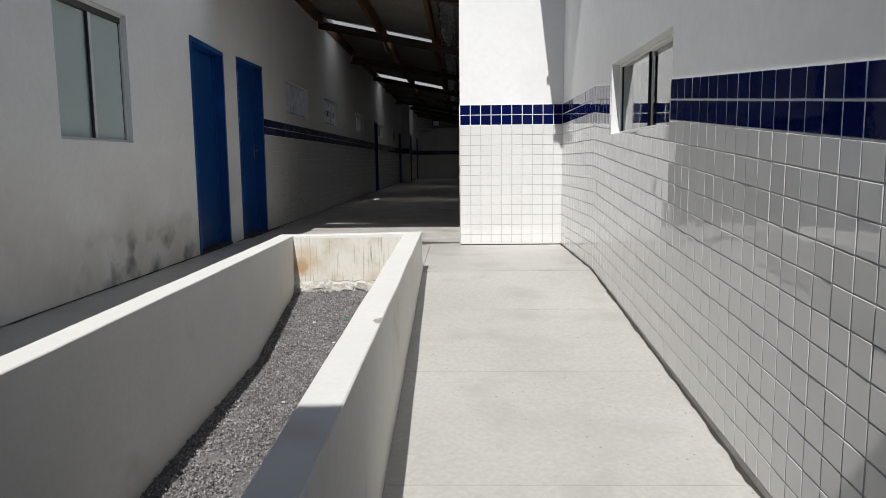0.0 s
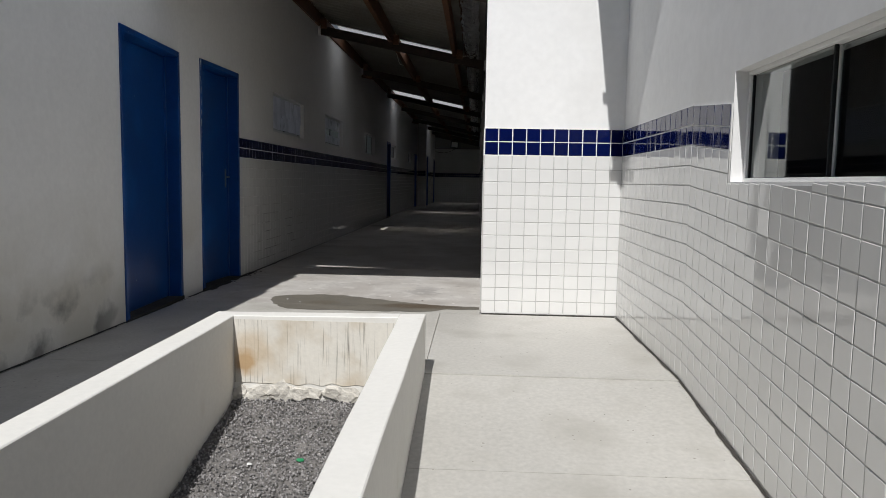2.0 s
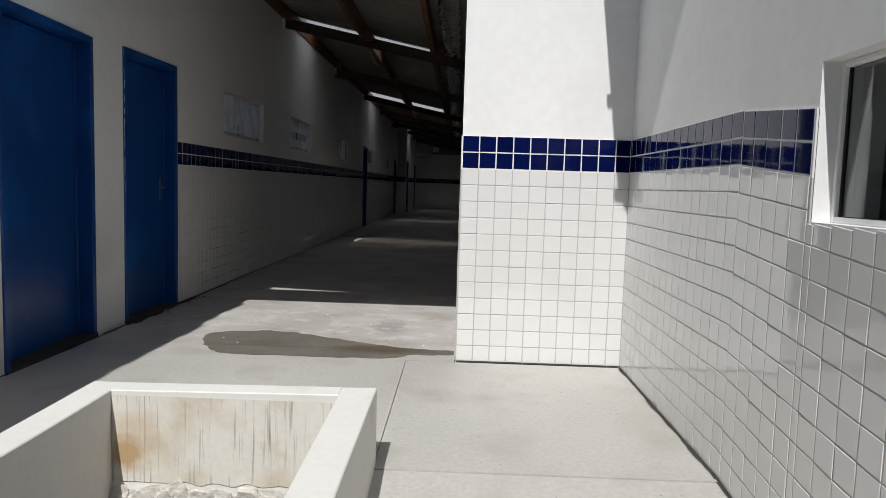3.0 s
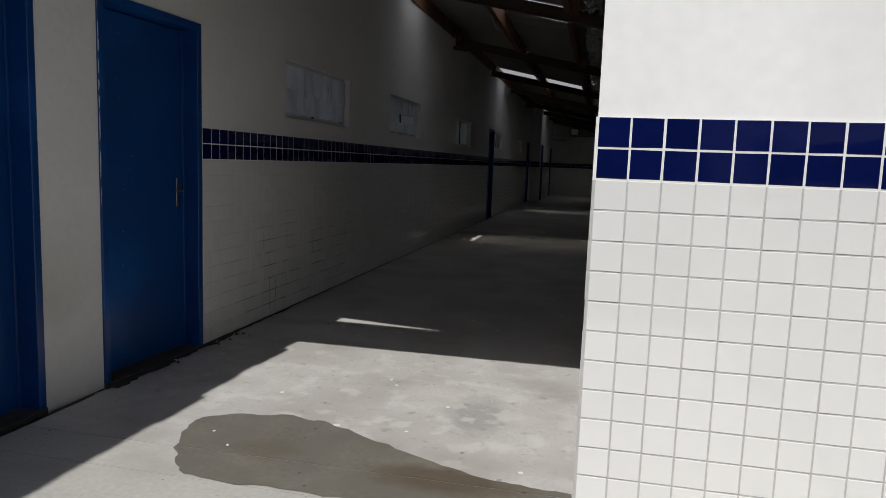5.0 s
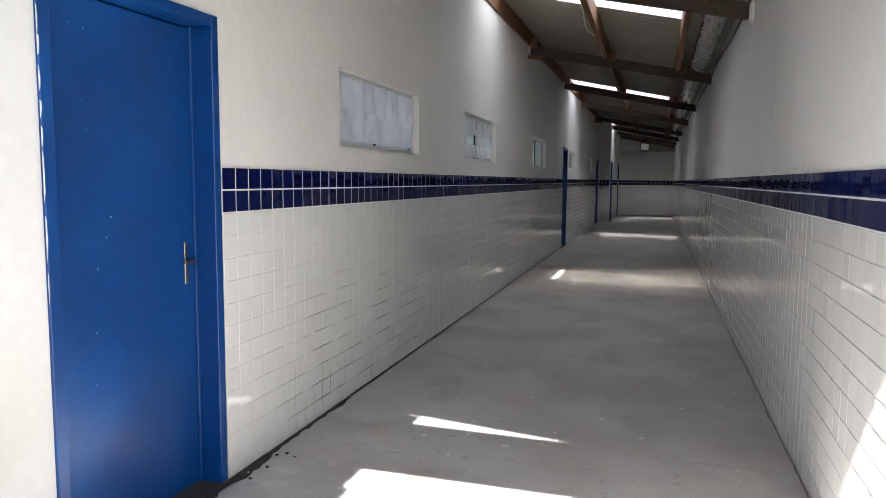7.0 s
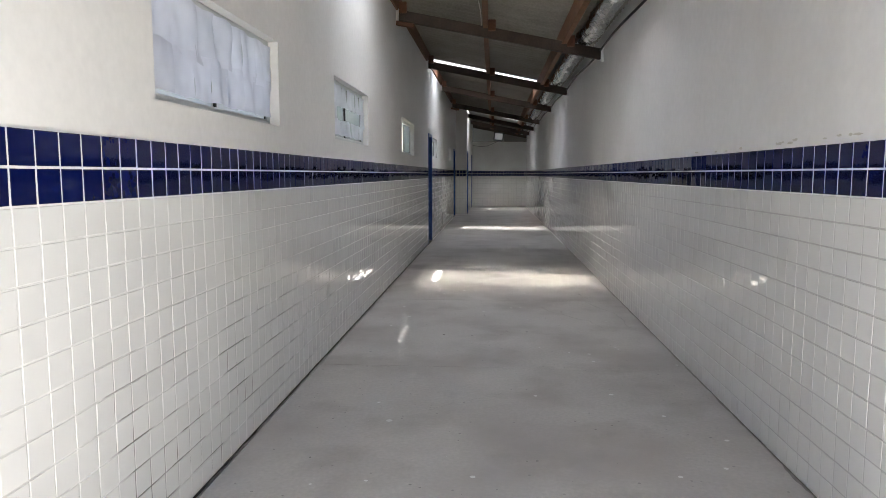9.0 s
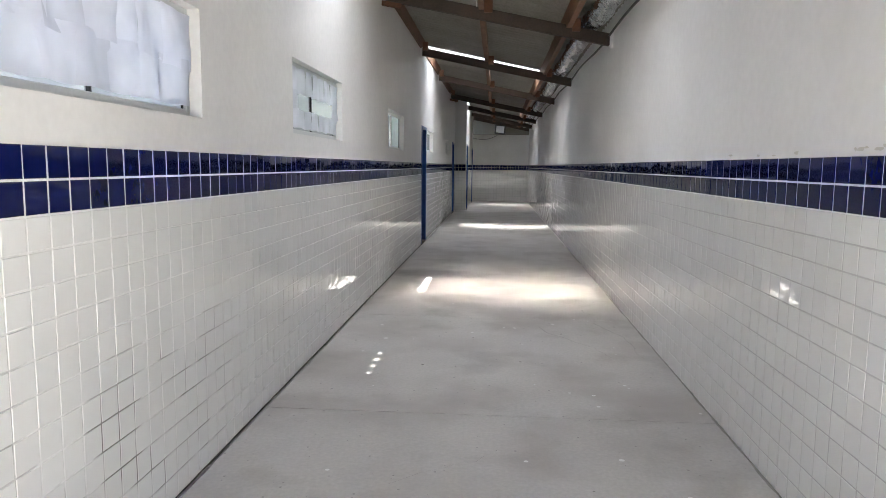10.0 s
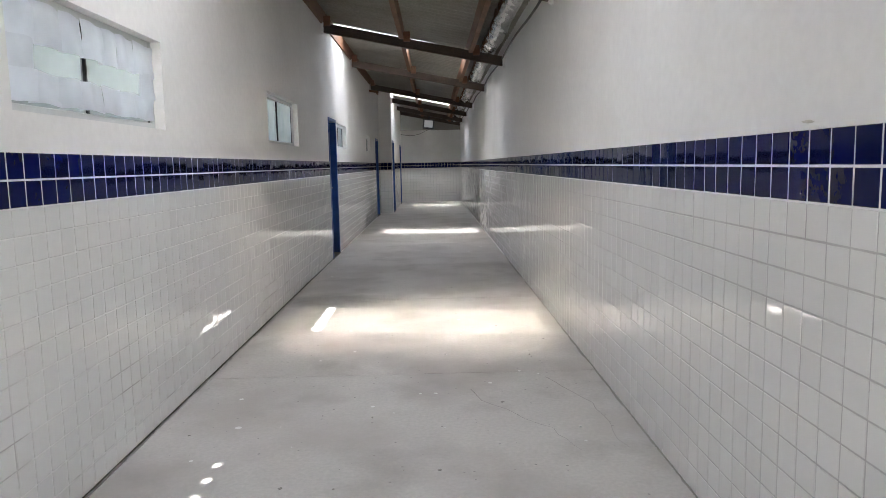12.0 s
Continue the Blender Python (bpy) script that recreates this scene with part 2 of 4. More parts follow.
FIBREGLASS = fibreglass("yellowed_fibreglass", (0.96, 0.945, 0.92), 0.035, 0.50, 0.42, (1.0, 0.93, 0.83))
CLEARER = fibreglass("newer_fibreglass", (0.965, 0.955, 0.945), 0.11, 0.40, 0.30, (1.0, 0.98, 0.95))
MILK_GLASS = translucent("frosted_pane", (0.43, 0.46, 0.45), 0.55, 0.12)
PALE_GLASS = translucent("whitish_pane", (0.66, 0.68, 0.69), 0.66, 0.12)
PAPER = translucent("white_plastic_film", (0.92, 0.925, 0.985), 0.62, 0.22, 0.10)


# ---- mesh helpers ----
def part(name, bm, mat, parent=None, label=""):
    """Links a bmesh as one mesh object, under a thing or a part where one is given."""
    me = bpy.data.meshes.new(name)
    bm.to_mesh(me)
    bm.free()
    me.materials.append(mat)
    ob = new(name, me)
    ob.parent = parent
    return tagged(ob, label)


def box(bm, x0, x1, y0, y1, z0, z1):
    v = [bm.verts.new((x, y, z)) for z in (z0, z1) for y in (y0, y1) for x in (x0, x1)]
    for f in ((0, 2, 3, 1), (4, 5, 7, 6), (0, 1, 5, 4), (2, 6, 7, 3), (0, 4, 6, 2), (1, 3, 7, 5)):
        bm.faces.new([v[i] for i in f])
    return bm


def boxes(*rows):
    bm = bmesh.new()
    for r in rows:
        box(bm, *r)
    return bm


def soft(bm, w=0.004, seg=1):
    bmesh.ops.bevel(bm, geom=bm.edges[:], offset=w, segments=seg, affect="EDGES", clamp_overlap=True)
    return bm


def empty(name, at=(0, 0, 0)):
    ob = new(name)
    ob.location = at
    return ob


def bar(name, a, b, w, h, mat, parent=None, up=(0, 0, 1), bevel=0.004):
    """A timber of width w and height h from a to b."""
    a, b = Vector(a), Vector(b)
    d = b - a
    bm = soft(boxes((-w / 2, w / 2, 0, d.length, -h / 2, h / 2)), bevel)
    y = d.normalized()
    x = y.cross(Vector(up)).normalized()
    z = x.cross(y)
    m = Matrix((x, y, z)).transposed().to_4x4()
    m.translation = a
    bm.transform(m)
    return part(name, bm, mat, parent)


def tube(bm, pts, r, n=10, wob=0.0, rnd=None):
    """A round tube along points."""
    rings = []
    for i, p in enumerate(pts):
        d = (pts[min(i + 1, len(pts) - 1)] - pts[max(i - 1, 0)]).normalized()
        x = d.cross(Vector((0, 0, 1)))
        x = x.normalized() if x.length > 1e-3 else Vector((1, 0, 0))
        y = x.cross(d)
        ring = []
        for k in range(n):
            rr = r * (1 + (rnd.uniform(-wob, wob) if rnd else 0))
            a = 2 * math.pi * k / n
            ring.append(bm.verts.new(p + (x * math.cos(a) + y * math.sin(a)) * rr))
        rings.append(ring)
    for a, b in zip(rings, rings[1:]):
        for k in range(n):
            bm.faces.new((a[k], a[(k + 1) % n], b[(k + 1) % n], b[k]))
    bm.faces.new(rings[0][::-1])
    bm.faces.new(rings[-1])
    return bm


def wall_mesh(u0, u1, z0, z1, openings, place):
    """A wall of real thickness between u0 and u1 with openings (u0, u1, z0, z1); place(bm, u0, u1, z0, z1) adds one block."""
    bm = bmesh.new()
    cuts = sorted({u0, u1, *[o[0] for o in openings], *[o[1] for o in openings]})
    for a, b in zip(cuts, cuts[1:]):
        holes = sorted((o[2], o[3]) for o in openings if o[0] <= a and o[1] >= b)
        z = z0
        for h0, h1 in holes:
            if h0 > z:
                place(bm, a, b, z, h0)
            z = max(z, h1)
        if z < z1:
            place(bm, a, b, z, z1)
    return bm


# ---- plan ----
LX, RX, FY, EY = -2.445, 0.05, 6.75, 35.3     # corridor's left and right wall, front wall, end wall
WX = 1.03                                     # wall beside the ramp
KINK, SLOPE = 5.1, 0.087


def ramp_z(y):
    return -SLOPE * max(0.0, KINK - max(y, -3.0))


def floor_z(y):
    return -0.097 * max(0.0, KINK - max(y, -3.0))


def roof_z(x):
    return 3.49 - 0.21 * (x - LX)


def right_x(y):
    """The corridor's right wall stands a little askew near its mouth."""
    return RX * min(1.0, max(0.0, (y - FY) / 2.5))


def dent(y):
    """The left wall falls back a little between the first two doors."""
    for (a, p), (b, q) in (((6.10, 0.0), (7.165, -0.058)), ((7.165, -0.058), (7.546, -0.035)), ((7.546, -0.035), (8.425, 0.0))):
        if a <= y <= b:
            return p + (q - p) * (y - a) / (b - a)
    return 0.0


WINDOWS = [(9.635, 11.08, 1.55, 2.01), (12.45, 13.87, 1.55, 2.02), (16.33, 17.76, 1.555, 2.02), (20.95, 22.1, 1.62, 2.0), (25.7, 26.75, 1.64, 2.0)]
DOORS = [(6.10, 7.165, 0, 2.01), (7.546, 8.425, 0, 2.03), (20.0, 20.75, 0, 2.03), (28.2, 29.05, 0, 2.03)]
YARD_WIN = (3.93, 4.885, 1.01, 1.93)
RAMP_WIN = (3.16, 4.53, 1.02, 1.485)

# ---- ground and floors ----
g = boxes((-200, 200, -200, 200, -1.6, -1.5))
tagged(part("ground", g, DIRT), "bare dark earth under and around the building", "ground", kind="structure")

floor = tagged(part("floor", boxes((LX - 0.15, -1.33, -9, 5.08, -0.16, -0.03), (LX - 0.15, 0.1, 5.08, EY + 0.1, -0.16, -0.03), (0.1, WX + 0.2, 5.0, FY + 0.2, -0.16, -0.03)),
                    DARK_JOINT), "grey concrete floor slab with thin dark joints", "floor", kind="structure")
G = 0.0019


def slab(x0, x1, y0, y1, mat, parent, zf=lambda y: 0.0, top=0.0):
    g = 0.0034 if mat is CONCRETE_IN else G
    bm = boxes((x0 + g, x1 - g, y0 + g, y1 - g, -0.1, top))
    for v in bm.verts:
        v.co.z += zf(v.co.y)
    return part("slab", bm, mat, parent)


for a, b in ((-9, -5), (-5, -1), (-1, 2.2), (2.2, 5.09)):
    slab(LX + 0.02, -1.415, a, b, CONCRETE, floor)
slab(LX + 0.02, -0.31, 5.09, 6.72, CONCRETE, floor)
slab(-0.31, WX - 0.015, 5.045, 6.72, CONCRETE, floor)
slab(LX + 0.02, -0.005, 6.72, 6.97, CONCRETE, floor)
ys = [6.97, 9.3, 11.78, 14.28, 16.8, 19.3, 21.8, 24.3, 26.8, 29.3, 31.8, 34.0, EY]
for a, b in zip(ys, ys[1:]):
    slab(LX + 0.02, right_x(b) - 0.012, a, b, CONCRETE_IN, floor)
ramp = tagged(part("ramp", boxes((-1.3, WX + 0.2, -9, -3, -0.95, -0.76)), DARK_JOINT), "sloping pale concrete ramp poured in bays", "ramp", kind="structure")
ys = [5.045, 4.06, 3.05, 2.02, 1.0, -0.05, -1.1, -2.1, -3.0]
for b, a in zip(ys, ys[1:]):
    slab(-0.31, WX - 0.015, a, b, CONCRETE, ramp, floor_z)
slab(-1.27, WX - 0.012, -9, -3.0, CONCRETE, ramp, floor_z)

# ---- walls ----
bm = wall_mesh(-9, 29.6, -0.2, 3.62, WINDOWS + DOORS + [YARD_WIN, (-9, FY, 3.45, 3.62)], lambda b, a, c, z0, z1: box(b, LX - 0.16, LX, a, c, z0, z1))
for v in bm.verts:
    if v.co.x > LX - 0.01:
        v.co.x += dent(v.co.y)
box(bm, LX - 0.16, -2.1, 29.6, 29.75, -0.2, 3.6)
wall_left = tagged(part("wall_left", bm, PLASTER_OLD), "white painted plaster wall, mildewed near the ground", "wall", kind="structure")
bm = wall_mesh(29.75, EY, -0.2, 3.6, [(29.85, 30.7, 0, 2.03), (34.3, 35.1, 0, 2.02)], lambda b, a, c, z0, z1: box(b, -2.26, -2.1, a, c, z0, z1))
wall_left_far = tagged(part("wall_left_far", bm, PLASTER), "white painted wall of the corridor's narrower end", "wall", kind="structure")
bm = boxes((LX, 0.0, FY, FY + 0.15, 2.535, 3.19), (0.0, WX + 0.2, FY, FY + 0.15, -0.2, 3.75))
for v in bm.verts:
    if v.co.x > -0.01 and abs(v.co.z - 3.19) < 0.001:
        v.co.z -= 0.08
wall_front = tagged(part("wall_front", bm, PLASTER), "sunlit white wall with a lintel over the corridor mouth", "wall", kind="structure")
bm = boxes((0.0, 0.2, FY + 0.15, FY + 2.5, -0.2, 2.97), (RX, 0.2, FY + 2.5, EY, -0.2, 2.97))
for v in bm.verts:
    if v.co.x < 0.1:
        v.co.x = right_x(v.co.y)
wall_right = tagged(part("wall_right", bm, PLASTER), "white painted corridor wall above a tiled dado", "wall", kind="structure")
bm = wall_mesh(-9, FY, -1.3, 3.0, [RAMP_WIN], lambda b, a, c, z0, z1: box(b, WX, WX + 0.2, a, c, z0, z1))
wall_ramp = tagged(part("wall_ramp", bm, PLASTER), "white painted wall beside the ramp, tiled below", "wall", kind="structure")
bm = boxes((LX - 0.16, RX + 0.15, EY, EY + 0.15, -0.2, 2.55))
wall_end = tagged(part("wall_end", bm, PLASTER), "white wall closing the far end of the corridor", "wall", kind="structure")
# roof-sheet grey on this wall stands in for its shade
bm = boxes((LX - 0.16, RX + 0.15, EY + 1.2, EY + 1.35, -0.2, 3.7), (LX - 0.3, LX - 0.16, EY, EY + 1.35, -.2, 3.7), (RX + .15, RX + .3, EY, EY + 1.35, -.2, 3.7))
tagged(part("wall_beyond", bm, SHEET), "wall behind the end wall, its shade put into the grey", "wall", kind="structure")
# added out of view to enclose the yard and bounce its light
bm = boxes((LX - 0.16, WX + 0.2, -9.15, -9, -1.3, 3.6))
tagged(part("wall_back", bm, PLASTER), "plain white unseen wall added to close the yard", "wall", kind="structure")

# rooms behind the openings
bm = boxes((-6.2, -6.05, -9, 30, -0.2, 3.4), (-6.05, LX - 0.16, -9.0, 30, -0.2, -0.02))
for y in (-9.0, 5.9, 7.3, 9.3, 15.2, 19.6, 26.0, 29.9):
    box(bm, -6.05, LX - 0.16, y, y + 0.1, -0.02, 3.4)
tagged(part("wall_rooms", bm, PLASTER), "plain white walls of the unseen rooms behind the windows", "wall", kind="structure")
# unseen; opening beyond y 9.3 is added to let daylight behind the film
bm = boxes((-6.2, LX - 0.16, -9, 9.3, 3.4, 3.5), (-6.2, -6.05, 9.3, 30, 3.4, 3.5), (-2.95, LX - 0.16, 9.3, 30, 3.4, 3.5))
tagged(part("ceiling_rooms", bm, PLASTER), "unseen ceiling, left open so daylight backlights the film", "ceiling", kind="structure")
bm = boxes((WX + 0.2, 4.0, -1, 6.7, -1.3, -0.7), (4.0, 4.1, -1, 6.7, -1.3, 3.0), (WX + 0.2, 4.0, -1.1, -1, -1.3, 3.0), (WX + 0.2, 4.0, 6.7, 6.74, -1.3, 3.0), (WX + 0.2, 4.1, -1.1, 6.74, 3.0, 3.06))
tagged(part("wall_side_room", bm, DEEP), "room behind the ramp window, dimness put into its dark grey", "wall", kind="structure")

# ---- roof ----
def corrugated(bm, x0, x1, y0, y1, zf, amp=0.022, pitch=0.177, thick=0.007):
    """A corrugated sheet whose waves run along x."""
    n = max(2, round((y1 - y0) / pitch * 8))
    rows = []
    for x in (x0, x1):
        for dz in (0, thick):
            rows.append([bm.verts.new((x, y0 + (y1 - y0) * i / n, zf(x) + dz + amp * math.cos(2 * math.pi * (y0 + (y1 - y0) * i / n) / pitch))) for i in range(n + 1)])
    a, b, c, d = rows
    for i in range(n):
        bm.faces.new((a[i], a[i + 1], c[i + 1], c[i]))
        bm.faces.new((b[i], d[i], d[i + 1], b[i + 1]))
        bm.faces.new((a[i], b[i], b[i + 1], a[i + 1]))
        bm.faces.new((c[i], c[i + 1], d[i + 1], d[i]))
    bm.faces.new((a[0], c[0], d[0], b[0]))
    bm.faces.new((a[-1], b[-1], d[-1], c[-1]))


SKYLIGHTS = [(12.8, 13.74), (20.9, 21.78), (30.05, 30.9)]
SKY_X = -0.43     # the translucent sheets end over the right-hand rafter
bm = bmesh.new()
edge = 6.82
for s0, s1 in SKYLIGHTS + [(EY + 1.5, EY + 1.5)]:
    y = edge
    while y < s0 - 0.01:
        e = min(y + 1.15, s0)
        if y < 10.0 < e:
            corrugated(bm, -2.405, 0.3, y, e, roof_z)
            gaps = [y, 9.73, 9.755, 9.893, 9.917, 10.056, 10.078, 10.222, 10.24, e]
            for k in range(0, len(gaps), 2):
                corrugated(bm, LX, -2.405, gaps[k], gaps[k + 1], roof_z)
        else:
            corrugated(bm, LX - (0.06 if y < 9 else 0), 0.3, y, e + 0.02, lambda x, k=0.006 * (round(y / 1.15) % 2): roof_z(x) + k)
        y = e
    if s1 < EY:
        corrugated(bm, SKY_X, 0.3, s0, s1, roof_z)
    edge = s1
ceiling = tagged(part("ceiling", bm, SHEET), "grey-brown corrugated fibre-cement roof sheets seen from below", "ceiling", kind="structure")


def thin_sheet(bm, x0, x1, y0, y1, zf, amp=0.022, pitch=0.177):
    n = round((y1 - y0) / pitch * 8)
    rows = [[bm.verts.new((x, y0 + (y1 - y0) * i / n, zf(x) + amp * math.cos(2 * math.pi * (y0 + (y1 - y0) * i / n) / pitch))) for i in range(n + 1)] for x in (x0, x1)]
    for i in range(n):
        f = bm.faces.new((rows[0][i], rows[1][i], rows[1][i + 1], rows[0][i + 1]))
        f.smooth = True


for i, (s0, s1) in enumerate(SKYLIGHTS):
    bm = bmesh.new()
    thin_sheet(bm, (-2.36, LX, LX)[i], SKY_X + 0.02, s0, s1, lambda x: roof_z(x) + 0.003)
    tagged(part("skylight", bm, CLEARER if i else FIBREGLASS), "translucent whitish corrugated skylight sheet in the roof" if i else "translucent yellowish corrugated skylight sheet in the roof", "skylight", "roof skylights", "structure")

BEAMS = [8.1, 12.0, 15.9, 19.75, 23.1, 27.0, 29.9, 32.6, 34.6]
for i, y in enumerate(BEAMS):
    left = LX if y < 29.5 else -2.1
    z = lambda x: 3.21 - 0.202 * (x - LX)
    beam = tagged(empty("roof_beam", (left, y, z(left))), "rough dark timber beam across the corridor under the roof", "beam", "roof beams", "structure")
    t = bar("timber", (0, 0, 0), (-left + RX + 0.01, 0, z(RX + 0.01) - z(left)), 0.07, 0.125, WOOD, beam)
    for x in (0.01, -left + RX - 0.01):
        m = part("mortar_end", soft(boxes((x - 0.03, x + 0.03, -0.05, 0.05, -0.08, 0.08)), 0.02), PLASTER, beam, "daubed white mortar at the beam end")
        m.location.z = z(left + x) - z(left)
    if y in (15.9, 27.0):
        bar("bracket", (0.0, -0.02, -0.1), (0.22, -0.02, -0.14), 0.06, 0.05, WOOD_RED, beam)
for x in (-2.432, -1.36, -0.42):
    for a, b in ((6.95, 12.6), (12.6, 18.3), (18.3, 24.4), (24.4, 29.55 if x < -2.2 else EY - 0.05)):
        r = tagged(empty("rafter", (x, a, roof_z(x) - 0.13)), "reddish brown sawn timber running along under the roof", "rafter", "roof rafters", "structure")
        j = random.uniform(-0.012, 0.012) if x > -2 else 0
        bar("timber", (j, 0, 0), (-j, b - a, 0), 0.06 if x > -2 else 0.025, 0.205, WOOD_RED, r)
    for y in BEAMS[1:]:
        if x > -2 or y < 29.5:
            c = tagged(part("cleat", soft(boxes((x + 0.03, x + 0.12, y - 0.09, y - 0.035, roof_z(x) - 0.27, roof_z(x) - 0.14)), 0.006), WOOD_RED), "small timber cleat wedged beside the rafter on the beam", "cleat", "rafter cleats", "structure")

# foil duct and cable along the right wall
rnd = random.Random(4)
bm = bmesh.new()
pts, y = [], 6.95
while y < EY - 0.1:
    sag = 0.02 * math.sin(y * 1.6) - 0.012 * math.cos(y * 3.7)
    pts.append(Vector((-0.17 + rnd.uniform(-0.012, 0.012), y, 2.90 + sag + rnd.uniform(-0.008, 0.008))))
    y += 0.06
tube(bm, pts, 0.102, 14, 0.09, rnd)
FOIL = material("aluminium_foil", (0.66, 0.66, 0.66), 0.16, metal=1.0, var=0.15, scale=10, fine=30, bump=0.8, dist=0.01)
duct = tagged(part("foil_duct", bm, FOIL), "crumpled silver foil duct lying along the roof edge", "duct")
bm = bmesh.new()
tube(bm, [Vector((0.01, 7 + i * 0.5, 2.76 + 0.02 * math.sin(i * 0.9))) for i in range(56)], 0.012, 8)
tagged(part("cable", bm, BLACK), "black cable strung along the wall under the roof", "cable")

# roofs outside
bm = bmesh.new()
rnd = random.Random(8)
y = -9.0
while y < FY - 0.05:
    x0 = -2.34 + rnd.uniform(-0.022, 0.022)
    prof = [(0.095 * math.cos(math.pi * k / 6), 0.05 * math.sin(math.pi * k / 6)) for k in range(7)]
    lo = [[bm.verts.new((x, y + 0.1 + p[0], 3.46 + p[1] + 0.25 * (x0 - x))) for p in prof] for x in (x0, x0 - 0.6)]
    for k in range(6):
        bm.faces.new((lo[0][k], lo[0][k + 1], lo[1][k + 1], lo[1][k]))
    y += 0.195
box(bm, -3.1, -2.36, -9, FY - 0.01, 3.452, 3.458)
tagged(part("eave_left", bm, CLAY), "clay tile eave above the yard wall", "roof", kind="structure")
bm = bmesh.new()
rim = [[bm.verts.new((x, y, z)) for x, y in ((0.71, FY - 0.005), (0.71, 5.17), (0.79, 5.03), (1.7, 5.03), (1.7, FY - 0.005))] for z in (3.07, 3.10)]
bm.faces.new(rim[0])
bm.faces.new(rim[1][::-1])
for k in range(5):
    bm.faces.new((rim[0][k], rim[1][k], rim[1][(k + 1) % 5], rim[0][(k + 1) % 5]))
bmesh.ops.recalc_face_normals(bm, faces=bm.faces[:])
eave = tagged(part("eave_right", bm, SHEET), "short overhanging roof edge above the ramp wall", "roof", kind="structure")
for y in (5.17, 5.62, 6.3):
    part("purlin_end", boxes((0.688, 1.2, y, y + 0.04, 3.03, 3.068)), WOOD, eave)
tagged(part("canopy", boxes((LX - 0.1, WX + 0.2, -9.15, -0.94, 2.95, 3.05)), SHEET), "plain roof over the lower end of the yard", "roof", kind="structure")


# ---- glazed tiles ----
def tile_mesh(name, w, h, mat, frame_u, frame_n, shear=0.0):
    """One tile: bevelled face w x h, face out along frame_n, u along frame_u."""
    u, n = Vector(frame_u), Vector(frame_n)
    z = Vector((0, 0, 1))
    c = 0.0035
    v = []
    for inset, d in ((0, 0.0), (c * 0.25, 0.0014), (c * 0.6, 0.002)):
        for su, sv in ((-1, -1), (1, -1), (1, 1), (-1, 1)):
            a, b = su * (w / 2 - inset), sv * (h / 2 - inset)
            v.append(u * a + z * (b + shear * a) + n * d)
    f = [(8, 9, 10, 11)]
    for k in range(4):
        for r in (0, 4):
            f.append((r + k, r + (k + 1) % 4, r + 4 + (k + 1) % 4, r + 4 + k))
    if u.cross(z).dot(n) < 0:
        f = [t[::-1] for t in f]
    me = bpy.data.meshes.new(name)
    me.from_pydata(v, [], f)
    me.materials.append(mat)
    return me


PITCH = 0.1036


def tile_wall(wall, spots, frame_u, frame_n, near, shear_of=None, seed=1):
    """Tiles at spots (place, u-coordinate, blue, width): those for which near() holds are pieces of their own, the rest are joined."""
    rnd = random.Random(seed)
    cache = {}
    rest = {True: ([], []), False: ([], [])}
    for p, uc, blue, w, h in spots:
        sh = shear_of(uc) if shear_of else 0.0
        key = (blue, round(w, 3), round(h, 3), sh)
        if key not in cache:
            cache[key] = tile_mesh("tile", w - (0.007 if blue else 0.0048), h - (0.007 if blue else 0.0048), TILE_B if blue else TILE_W, frame_u, frame_n, sh)
        turn = Euler((rnd.gauss(0, 0.004), rnd.gauss(0, 0.006), rnd.gauss(0, 0.010)))
        off = Vector(frame_n) * rnd.uniform(-0.0006, 0.0006)
        if near(uc):
            ob = new("tile", cache[key])
            ob.parent = wall
            ob.location, ob.rotation_euler = p + off, turn
        else:
            vs, fs = rest[blue]
            m = turn.to_matrix()
            k = len(vs)
            vs.extend(m @ q.co + p + off for q in cache[key].vertices)
            fs.extend(tuple(i + k for i in f.vertices) for f in cache[key].polygons)
    for blue, (vs, fs) in rest.items():
        if vs:
            me = bpy.data.meshes.new("tiles")
            me.from_pydata(vs, [], fs)
            me.materials.append(TILE_B if blue else TILE_W)
            ob = new("blue_tiles" if blue else "white_tiles", me)
            ob.parent = wall
            tagged(ob, "dark blue glazed border tiles" if blue else "white glazed wall tiles", kind="stuff")


def run(u0, u1, place, base=lambda u: 0.0, lid=None):
    """Spots of fourteen rows of tiles, two of them blue, between u0 and u1."""
    out, u = [], u0
    while u < u1 - 0.02:
        w = min(PITCH, u1 - u)
        for r in range(14):
            z, h = base(u + w / 2) + 0.1 * r, 0.1
            if lid and z + h > lid:
                h = lid - z
            if h > 0.03:
                out.append((place(u + w / 2, z + h / 2 + 0.004), u + w / 2, r >= 12, w, h))
        u += w
    return out


T = 0.006   # bed of the tiles, proud of the plaster


def bed(wall, *rows, shape=None, grout=GROUT):
    """Grey grout behind the white tiles, white grout behind the blue border."""
    for a, c, mat in ((0.02, 1.2, grout), (1.2, 1.402, GROUT_W)):
        bm = boxes(*[(*r, a, c) for r in rows])
        for v in bm.verts:
            if shape:
                v.co.x += shape(v.co.y)
        part("grout", bm, mat, wall)


# front wall
bed(wall_front, (0.0, WX - T, FY - T, FY))
tile_wall(wall_front, run(0.001, WX - T, lambda u, z: Vector((u, FY - T, z))), (1, 0, 0), (0, -1, 0), lambda u: True, seed=2)
# ramp wall
us = [-4.0, 1.0, RAMP_WIN[0], RAMP_WIN[1], KINK, FY - T]


